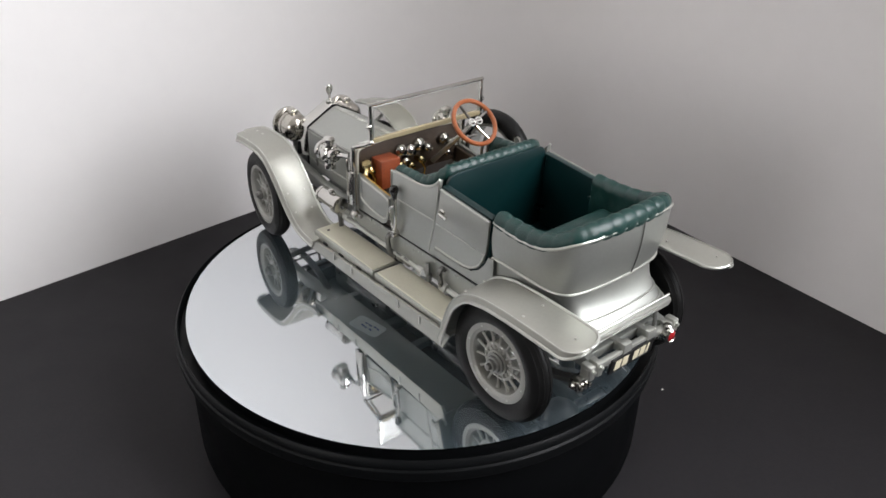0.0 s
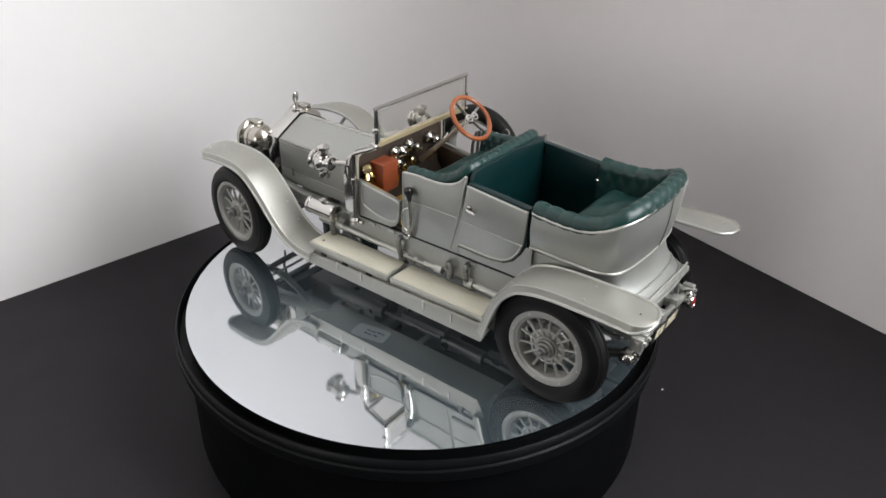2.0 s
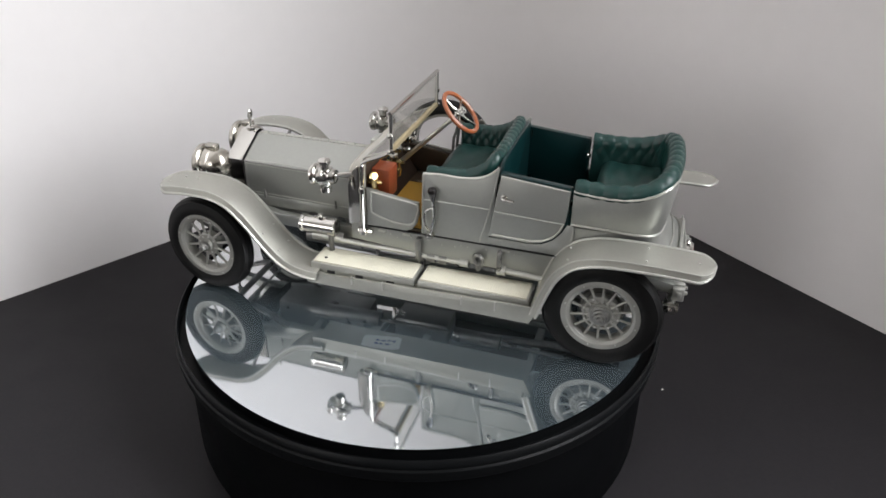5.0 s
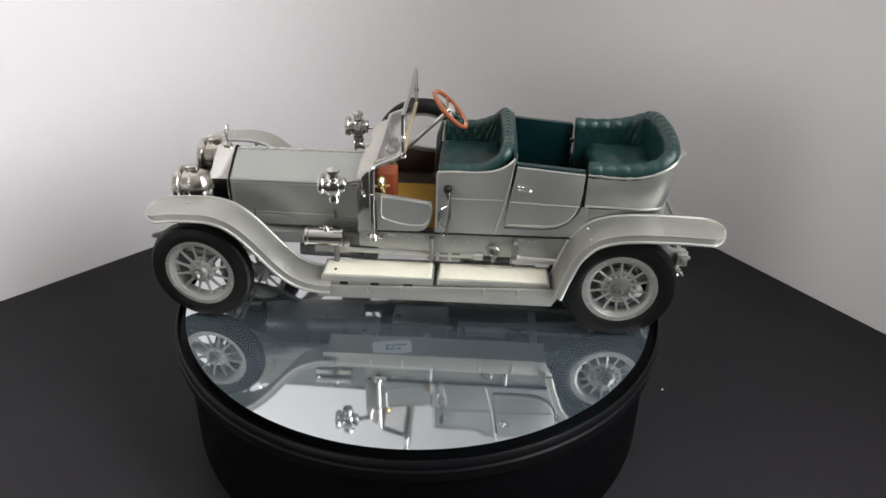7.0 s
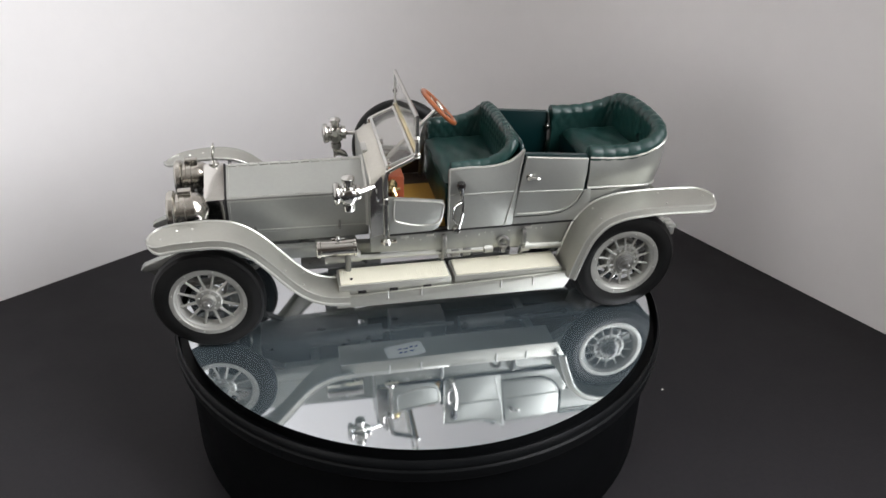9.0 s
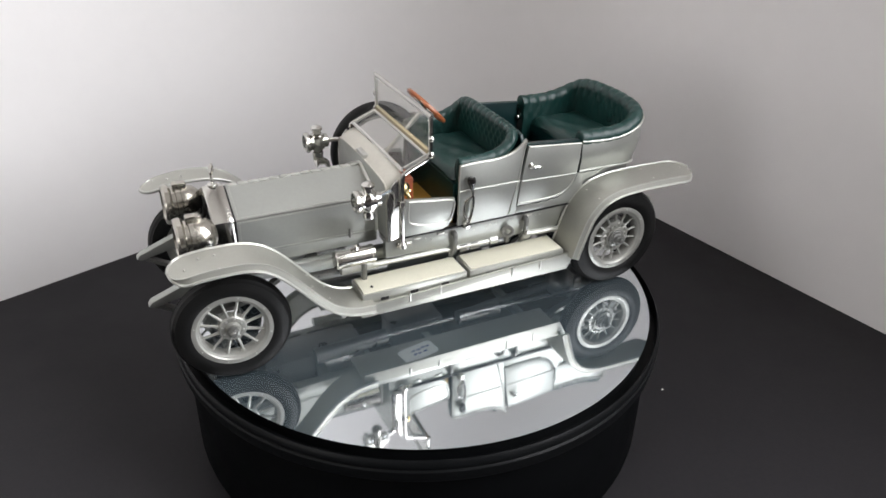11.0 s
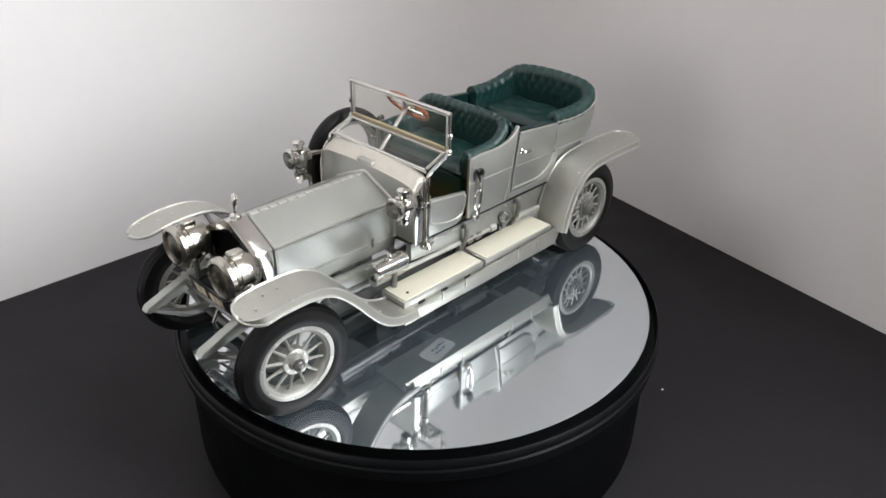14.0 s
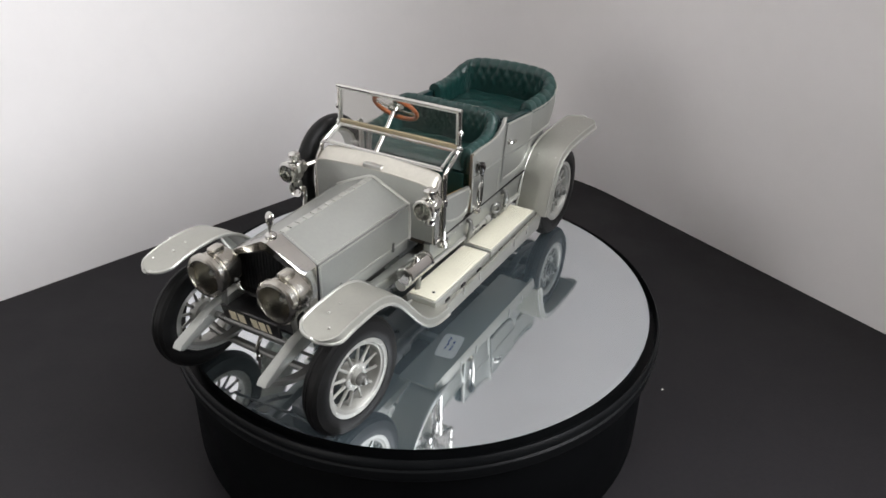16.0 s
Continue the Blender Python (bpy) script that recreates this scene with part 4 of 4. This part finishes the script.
def side_lamp(s):
    c = Vector((95.4, s * 26.6, 51.0))
    bm = lathe(bmesh.new(), c, (0, 0, 1), [(0, -5.9), (1.9, -5.9), (2.0, -5.5), (2.0, -4.0), (1.6, -3.6), (1.7, -3.1), (2.6, -2.7), (2.8, -1.0), (2.8, 2.0), (2.5, 2.7), (1.6, 3.1), (1.5, 4.2), (2.1, 4.5), (2.1, 5.4), (1.5, 5.9), (0.5, 6.2), (0, 6.2)], 24)
    lamp = part("side_lamp", bm, CHROME, car, "small chrome carriage lamp on the scuttle")
    bm = lathe(bmesh.new(), c, (1, 0, 0), [(2.3, -3.8), (2.5, -3.4), (2.5, 1.8), (2.9, 2.0), (3.0, 2.6), (3.4, 2.9), (3.7, 3.4), (3.7, 4.2), (3.3, 4.7), (2.8, 4.8), (2.7, 4.2), (1.5, 2.8), (0, 2.6)], 30)
    bmesh.ops.recalc_face_normals(bm, faces=bm.faces)
    part("bezel", bm, CHROME, lamp)
    part("lens", lathe(bmesh.new(), c, (1, 0, 0), [(2.75, 4.1), (2.75, 4.3), (1.6, 4.9), (0, 5.1)], 24), LENS, lamp)
    bm = lathe(bmesh.new(), c, (0, s, 0), [(2.3, 0), (2.3, 2.9), (1.9, 3.2), (0, 3.3)], 20)
    lathe(bm, c, (-1, 0, 0), [(2.4, 3.0), (2.0, 3.7), (0.8, 4.0), (0, 4.0)], 20)
    part("side_glass_ring", bm, CHROME, lamp)
    part("arm", tube(bmesh.new(), [c + Vector((-3.0, -s * 0.5, 0)), (89.0, s * 24.6, 51.4), (86.5, s * 23.6, 51.4)], 0.85, 10), CHROME, lamp)


for sx in (1, -1):
    headlamp(sx)
    side_lamp(sx)


# --- scuttle and windscreen ---
def scuttle():
    arch_f = [(23.4, 33.2), (23.4, 50.2), (23.0, 52.2), (21.8, 53.2), (18, 53.8), (9, 54.3), (0, 54.5)]
    arch_f = arch_f + [(-y, z) for y, z in arch_f[-2::-1]]
    arch_r = [(23.6, 33.2), (23.6, 53.0), (23.2, 55.0), (22.0, 56.1), (18.6, 56.7), (9, 57.2), (0, 57.5)]
    arch_r = arch_r + [(-y, z) for y, z in arch_r[-2::-1]]
    bm = bmesh.new()
    rows = []
    for k in range(7):
        u = k / 6
        bulge = math.sin(math.pi * u) * 0.5
        rows.append([(88.0 - 5.4 * u, a[0] * (1 - u) + b[0] * u, a[1] * (1 - u) + b[1] * u + bulge * (a[1] > 50)) for a, b in zip(arch_f, arch_r)])
    skin(bm, rows, 0.8)
    sc = part("scuttle", bm, CREAMM, car, "cream-silver curved scuttle below the windscreen", angle=50)
    part("bulkhead", cross_slab(bmesh.new(), arch_f, 86.8, 88.2, 0.3), SILVER, sc)
    part("dashboard", cross_slab(bmesh.new(), [(y * 0.96, z - 0.9) for y, z in arch_r], 83.0, 84.2, 0.1), BROWN, sc, "dark brown wooden dashboard")
    bead("edge_bead", [(88.1, y, z) for y, z in arch_f], sc, 0.28, material=CREAMM)
    part("name_plate", block(bmesh.new(), 86.6, 88.4, -3.6, 3.6, 54.6, 56.0, 0.2), TRIM, sc)
    for s in (1, -1):
        o = [(88.4, 33.0), (88.4, 47.6), (86.6, 53.0), (84.8, 55.0), (84.2, 54.6), (84.2, 34.0)]
        part("side_strip", side_slab(bmesh.new(), o, s * 23.7, s * 24.5, 0.2), CHROME, sc, "polished metal strip")
        part("hook", tube(bmesh.new(), smooth_path([(86.6, s * 24.5, 50.8), (86.6, s * 25.2, 50.8), (86.2, s * 25.2, 48.0), (85.8, s * 24.9, 46.6)], 8), 0.4, 6), CHROME, sc)


scuttle()


def windscreen():
    Y = 24.0
    top, mid, low = 74.3, 61.6, 57.0
    bm = tube(bmesh.new(), [(82.6, 23.6, low + 0.2), (82.6, -23.6, low + 0.2)], 0.4, 8)
    w = part("windscreen", bm, CHROME, car, "folding windscreen in a chrome frame")
    for s in (1, -1):
        bm = bmesh.new()
        tube(bm, smooth_path([(83.2, s * 24.7, 31.6), (83.2, s * 24.7, 44), (83.0, s * 24.7, 54.6), (82.0, s * 24.6, 56.8), (75.0, s * 24.2, 60.0), (73.0, s * 24.0, 61.4)], 40), 0.72, 10)
        part("post", bm, CHROME, w)
        bm = lathe(bmesh.new(), (83.2, s * 24.7, 31.6), (0, 0, 1), [(1.6, -1.2), (1.7, 0), (1.2, 0.6), (0.9, 0.9)], 14)
        tube(bm, [(85.2, s * 24.2, 31.2), (80.0, s * 24.2, 31.2)], 0.8, 8)
        lathe(bm, (83.2, s * 24.7, 46.4), (0, 0, 1), [(0.75, -1.2), (1.15, -0.9), (1.15, 0.9), (0.75, 1.2)], 12)
        part("post_foot", bm, CHROME, w)
        bm = lathe(bmesh.new(), (72.9, s * 24.0, 67.0), (0, s, 0), [(1.0, 0), (1.0, 0.8), (0.6, 1.3), (0, 1.5)], 12)
        lathe(bm, (72.9, s * 24.0, 61.5), (0, s, 0), [(1.1, -0.4), (1.1, 0.7), (0.5, 1.1), (0, 1.2)], 12)
        part("hinge", bm, CHROME, w)
    bm = tube(bmesh.new(), [(72.9, Y, mid), (72.9, Y, top)], 0.66, 10)
    tube(bm, [(72.9, -Y, mid), (72.9, -Y, top)], 0.66, 10)
    tube(bm, [(72.9, Y + 0.6, top), (72.9, -Y - 0.6, top)], 0.66, 10)
    u = part("upper_frame", bm, CHROME, w)
    bm = bmesh.new()
    for y0, y1, z0, z1 in ((-Y + 0.6, -Y + 1.2, mid + 0.6, top - 0.6), (Y - 1.2, Y - 0.6, mid + 0.6, top - 0.6), (-Y + 0.6, Y - 0.6, top - 1.0, top - 0.5)):
        block(bm, 72.4, 73.3, y0, y1, z0, z1, 0.1)
    part("middle_rail", block(bmesh.new(), 72.2, 73.7, -Y + 0.6, Y - 0.6, mid - 0.4, mid + 1.1, 0.15), OLIVE, u, "olive wooden middle rail")
    part("glazing_strip", bm, TRIM, u)
    pane = part("pane", block(bmesh.new(), 72.75, 73.0, -Y + 1.0, Y - 1.0, mid + 0.4, top - 0.8, 0), GLASS, u, "clear upper pane")
    pane.visible_shadow = False
    a, b = Vector((82.6, 0, low + 0.4)), Vector((73.6, 0, mid - 0.5))
    n = Vector((b.z - a.z, 0, a.x - b.x)).normalized()
    d = (b - a).normalized()

    def strip(bm, u0, u1, y0, y1, t):
        vs = [bm.verts.new(a + d * q + Vector((0, y, 0)) + n * h) for q in (u0, u1) for y in (y0, y1) for h in (-t, t)]
        for f in ((0, 1, 3, 2), (4, 6, 7, 5), (0, 4, 5, 1), (2, 3, 7, 6), (0, 2, 6, 4), (1, 5, 7, 3)):
            bm.faces.new([vs[i] for i in f])
    L = (b - a).length
    bm = bmesh.new()
    strip(bm, 0, 0.7, -22.6, 22.6, 0.4)
    strip(bm, L - 0.8, L, -23.2, 23.2, 0.45)
    strip(bm, 1.0, L - 0.8, 22.3, 23.0, 0.4)
    strip(bm, 1.0, L - 0.8, -23.0, -22.3, 0.4)
    l = part("lower_frame", bm, TRIM, w)
    bm = bmesh.new()
    strip(bm, 0.6, L - 0.4, -22.4, 22.4, 0.12)
    pane = part("pane", bm, GLASS, l, "clear sloping lower pane")
    pane.visible_shadow = False


windscreen()


# --- cockpit ---
def cockpit():
    part("coil_box", block(bmesh.new(), 76.2, 82.6, 9.6, 17.6, 41.0, 51.6, 0.4), BOXWOOD, car, "red-brown wooden coil box on the dashboard")
    for y, z, r in ((5.4, 51.2, 2.1), (1.2, 50.2, 2.2), (-2.8, 51.4, 2.4), (-6.6, 49.6, 1.6), (3.4, 46.6, 1.8), (-14.5, 51.0, 2.2), (-18.4, 49.0, 1.7), (-16.0, 45.4, 1.5)):
        bm = lathe(bmesh.new(), (83.0, y, z), (-1, 0, 0), [(r, 0), (r * 1.05, 1.6), (r * 0.8, 2.4), (r * 0.45, 2.8), (r * 0.4, 4.0), (0, 4.1)], 18)
        part("dashboard_gauge", bm, CHROME, car, "chrome gauge on the dashboard")
    for y, z in ((6.8, 46.4), (2.0, 45.2), (-2.6, 46.2), (19.4, 47.8)):
        d = lathe(bmesh.new(), (83.0, y, z), (-1, 0, 0), [(1.2, 0), (1.2, 3.2), (0.7, 3.6), (0.7, 5.0), (0, 5.1)], 14)
        tube(d, [(80.6, y, z), (80.0, y - 1.6, z - 3.6), (80.6, y - 1.6, 40)], 0.5, 8)
        part("oil_tap", d, BRASS, car, "brass oil tap with its pipe")
    bm = lathe(bmesh.new(), (80.8, 20.6, 50.0), (-0.6, 0.5, 0.4), [(1.6, -1.2), (1.8, 0), (1.7, 1.0), (1.2, 1.5), (0, 1.7)], 16)
    tube(bm, [(80.8, 20.6, 49.2), (79.6, 22.0, 46.6)], 0.8, 8)
    part("horn_button", bm, BRASS, car, "brass horn button")
    for s in (1, -1):
        part("foot_well_lining", side_slab(bmesh.new(), [(63.4, 35.2), (82.6, 35.2), (82.6, 46.0), (64.4, 43.4)], s * 20.8, s * 22.2, 0.1), OCHRE if s > 0 else BROWN, car, "ochre foot well lining" if s > 0 else "brown foot well lining")
    # sloping toe board
    bm = bmesh.new()
    vs = [bm.verts.new(p) for p in ((83.2, -20.2, 41.5), (83.2, 20.2, 41.5), (79.0, 20.2, 35.3), (79.0, -20.2, 35.3))]
    f = bm.faces.new(vs)
    bmesh.ops.solidify(bm, geom=[f], thickness=0.6)
    part("toe_board", bm, BROWN, car, "brown toe board")
    c, ax = Vector((59.4, -9.4, 65.2)), Vector((-0.72, 0, 0.70)).normalized()
    w = part("steering_wheel", ring_bar(bmesh.new(), c, ax, 8.1, 0.82, 48, 10), TAN, car, "tan wooden steering wheel with chrome spokes")
    u, v = Vector((0, 1, 0)), ax.cross(Vector((0, 1, 0)))
    bm = bmesh.new()
    for k in (0.35, 0.35 + math.pi / 2, 0.35 + math.pi, 0.35 + 1.5 * math.pi):
        dr = u * math.cos(k) + v * math.sin(k)
        tube(bm, [c - ax * 0.6 + dr * 1.0, c - ax * 0.5 + dr * 4, c + dr * 7.8], [0.62, 0.5, 0.42], 8)
    lathe(bm, c - ax * 1.4, ax, [(1.6, 0), (1.6, 1.2), (1.0, 1.7), (0.5, 2.4), (0, 2.5)], 16)
    part("spokes", bm, CHROME, w)
    bm = bmesh.new()
    for q in (-1, 1):
        ring_bar(bm, c + ax * 0.7 + u * 1.5 * q, ax, 1.25, 0.28, 18, 6)
    tube(bm, [c + ax * 0.8 - u * 2.6, c + ax * 0.8 + u * 2.6], 0.3, 6)
    part("quadrant", bm, TRIM, w)
    part("column", tube(bmesh.new(), [c - ax * 1.2, c - ax * 16, c - ax * 31], [0.75, 0.85, 1.0], 10), TRIM, w, "bright steering column")
    for y0, lean in ((-19.4, 0), (-17.6, 1)):
        bm = tube(bmesh.new(), [(64 + lean, y0, 35), (63 + lean, y0, 52), (62.4, y0, 57)], 0.55, 8)
        part("pedal_lever", bm, STEEL, car)


cockpit()


def hand_brake():
    bm = tube(bmesh.new(), smooth_path([(59.4, 25.0, 33.4), (58.2, 25.2, 37.0), (57.6, 25.3, 42.0), (58.0, 25.3, 47.0)], 14), [0.9] + [0.55] * 12 + [0.6], 8)
    b = part("brake_lever", bm, CHROME, car, "chrome hand brake lever with black grip")
    part("grip", lathe(bmesh.new(), (58.0, 25.3, 46.4), (0.1, 0, 1), [(0.4, 0), (0.75, 0.8), (0.9, 1.8), (1.35, 3.0), (1.55, 4.0), (1.2, 5.0), (0, 5.5)], 16), BAKELITE, b, "black grip")
    bm = tube(bmesh.new(), smooth_path([(58.2, 25.4, 44.4), (60.6, 25.4, 42.6), (60.8, 25.4, 38.0), (58.9, 25.3, 35.8)], 16), 0.4, 8)
    part("release", bm, CHROME, b)
    bm = lathe(bmesh.new(), (59.4, 22.4, 33.6), (0, 1, 0), [(1.5, 0), (1.5, 2.2), (1.0, 3.2), (0, 3.4)], 14)
    part("pivot", bm, CHROME, b)


hand_brake()


def tank(s):
    bm = lathe(bmesh.new(), (93.2, s * 24.2, 30.2), (1, 0, 0), [(0, 0), (2.8, 0.1), (3.2, 0.4), (3.2, 1.2), (2.95, 1.4), (2.95, 12.0), (3.2, 12.2), (3.2, 13.2), (2.8, 13.6), (0, 13.8)], 28)
    t = part("cylinder_tank", bm, CHROME, car, "small chrome gas tank beside the bonnet")
    bm = lathe(bmesh.new(), (99.4, s * 24.2, 33.0), (0, 0, 1), [(1.1, 0), (1.1, 0.8), (0.6, 1.0), (0.9, 1.6), (0, 1.9)], 10)
    tube(bm, [(97.2, s * 24.2, 33.4), (101.6, s * 24.2, 33.4)], 0.35, 6)
    part("valve", bm, CHROME, t)
    bm = tube(bmesh.new(), [(96.4, s * 23.2, 28), (96.4, s * 22.6, 19)], 1.0, 10)
    part("bracket", bm, STEEL, t)


tank(1)


def spare():
    c = (70.6, -31.0, 42.8)
    prof = [(13.6, -2.5), (14.4, -3.0), (16.2, -3.0), (17.8, -2.2), (18.5, -0.9), (18.6, 0), (18.5, 0.9), (17.8, 2.2), (16.2, 3.0), (14.4, 3.0), (13.6, 2.5), (13.6, -2.5)]
    t = part("spare_tyre", lathe(bmesh.new(), c, (0, 1, 0), prof, 64), RUBBER, car, "spare black tyre on a bright rim", angle=50)
    part("rim", lathe(bmesh.new(), c, (0, 1, 0), [(12.7, -2.6), (13.7, -2.7), (13.7, 2.7), (12.7, 2.6), (12.7, -2.6)], 56), WHEELP, t)
    bm = tube(bmesh.new(), [(70.6, -23.6, 33), (70.6, -27, 31), (70.6, -30.6, 30)], 0.9, 8)
    tube(bm, [(81.5, -23.8, 47), (82, -27, 49), (82, -30.4, 49)], 0.8, 8)
    tube(bm, [(58.5, -23.8, 47), (58.4, -27, 48), (58.4, -30.4, 48)], 0.8, 8)
    lathe(bm, (56.4, -31.0, 55.0), (0, 1, 0), [(0.8, 3), (1.6, 3.1), (1.6, 3.9), (0, 4.1)], 10)
    part("bracket", bm, CHROME, t)


spare()


def bulb_horn():
    bm = tube(bmesh.new(), smooth_path([(92.4, -26.4, 35.5), (91.6, -26.4, 39), (92.6, -26.2, 42.5), (95.4, -26.2, 43.6)], 16), [0.8] * 8 + [0.8 + 0.13 * i for i in range(8)], 12)
    h = part("bulb_horn", bm, CHROME, car, "small chrome horn under the lamp")
    part("bell", lathe(bmesh.new(), (95.2, -26.2, 43.6), (1, 0, 0), [(1.5, 0), (1.9, 0.6), (2.5, 1.2), (2.6, 1.5), (2.2, 1.4), (1.2, 0.4), (0, 0.2)], 18), CHROME, h)


bulb_horn()


def plates():
    for x, tilt, s, z, w in ((149.8, 14, 1, 30.8, 21.0), (-23.4, -8, -1, 21.4, 19.0)):
        m = Matrix.Translation((x, 0.6, z)) @ Matrix.Rotation(radians(tilt), 4, "Y")
        bm = block(bmesh.new(), -0.4, 0.4, -w / 2, w / 2, -2.8, 2.8, 0.12)
        bmesh.ops.transform(bm, matrix=m, verts=bm.verts)
        p = part("number_plate", bm, PLATE, car, "black plate with plain cream bars")
        bm = bmesh.new()
        for y0, wd in ((-6.4, 2.5), (-3.2, 2.5), (1.6, 2.3), (4.5, 2.3), (6.9, 1.0)):
            block(bm, s * 0.4, s * 0.52, y0 * s - wd / 2, y0 * s + wd / 2, -1.75, 1.75, 0)
        bmesh.ops.transform(bm, matrix=m, verts=bm.verts)
        part("bars", bm, CHARS, p)
    # rear beam with its fittings
    bm = block(bmesh.new(), -23.6, -21.8, -20, 20, 22.9, 25.2, 0.35)
    for y in (-7.2, 3.4):
        block(bm, -23.9, -12, y - 1.1, y + 1.1, 23.2, 26.6, 0.3)
        block(bm, -24.0, -21.4, y - 1.8, y + 1.8, 22.6, 27.2, 0.3)
    for y in (-18.6, -15.4, 15.4, 18.6):
        block(bm, -24.4, -20.6, y - 1.1, y + 1.1, 21.6, 26.2, 0.4)
        lathe(bm, (-24.4, y, 24.6), (-1, 0, 0), [(0.7, 0), (0.7, 0.7), (0.3, 0.9), (0, 0.9)], 6)
    b = part("rear_beam", bm, BEADM, car, "bright silver rear cross beam with bolted brackets")
    part("upright_stay", tube(bmesh.new(), [(-21.6, -11.6, 25), (-20.8, -11.6, 31)], 0.6, 8), STEEL, b)
    bm = tube(bmesh.new(), [(-20.8, 20, 20.4), (-20.8, 8, 21.6)], 1.1, 8)
    tube(bm, [(-20.8, -20, 20.4), (-20.8, -8, 21.6)], 1.1, 8)
    for y in (10, 12, 14, 16, -10, -12, -14, -16):
        lathe(bm, (-20.8, y - 0.4, 21.3 - (abs(y) - 8) * 0.1), (0, 1, 0), [(1.5, 0), (1.5, 0.8)], 8)
    part("rod", bm, BEADM, b)
    bm = lathe(bmesh.new(), (-24.2, -14.6, 23.0), (-1, 0, 0), [(0, -3.2), (2.0, -3.0), (2.2, -2.4), (2.2, 0.4), (2.5, 0.7), (2.5, 1.7), (2.1, 2.1), (1.9, 1.8)], 20)
    lathe(bm, (-24.0, -14.6, 24.8), (0, 0, 1), [(1.4, 0), (1.4, 1.0), (0.9, 1.5), (0, 1.6)], 12)
    lathe(bm, (-23.8, -16.4, 23.0), (0, -1, 0), [(1.4, 0), (1.4, 1.2), (0, 1.3)], 12)
    lamp = part("tail_lamp", bm, CHROME, car, "small chrome tail lamp with red glass")
    part("lens", lathe(bmesh.new(), (-24.2, -14.6, 23.0), (-1, 0, 0), [(1.95, 1.6), (1.2, 2.2), (0, 2.4)], 18), REDGLASS, lamp, "red glass")
    bm = tube(bmesh.new(), [(149.5, 3.5, 27), (151.5, 3.0, 23), (150.5, 2.6, 19.5)], 0.6, 8)
    lathe(bm, (150.5, 2.6, 19.6), (0, 0, -1), [(1.0, 0), (1.0, 1.0), (0.5, 1.3), (0.5, 4.4), (0, 4.6)], 10)
    part("starting_handle", bm, CHROME, car, "chrome starting handle")
    part("front_cross_tube", tube(bmesh.new(), [(149, 15, 27.5), (149, -15, 27.5)], 1.0, 10), STEEL, car)


plates()


def motions():
    # degrees by which the table has turned, second by second
    turned = [-47.65, -41.15, -34.61, -27.95, -21.12, -14.12, -7.0, 0.21, 7.44, 14.62, 21.7, 28.67, 35.5, 42.24, 48.98, 55.86, 63.12]
    smooth = [(s / 2, turned[s // 2] if s % 2 == 0 else (turned[s // 2] + turned[s // 2 + 1]) / 2) for s in range(33)]
    rest = Vector((0.06926, 0.00087, 0))
    rows = []
    for t, a in smooth:
        p = Matrix.Rotation(radians(a), 3, "Z") @ rest
        rows.append((t, pose(p.x, p.y, MIRROR - 0.0003, 0, 0, 175.2526 + a)))
    walk(car, rows)
    walk(platter, [(t, pose(0, 0, 0, 0, 0, a)) for t, a in smooth])


motions()
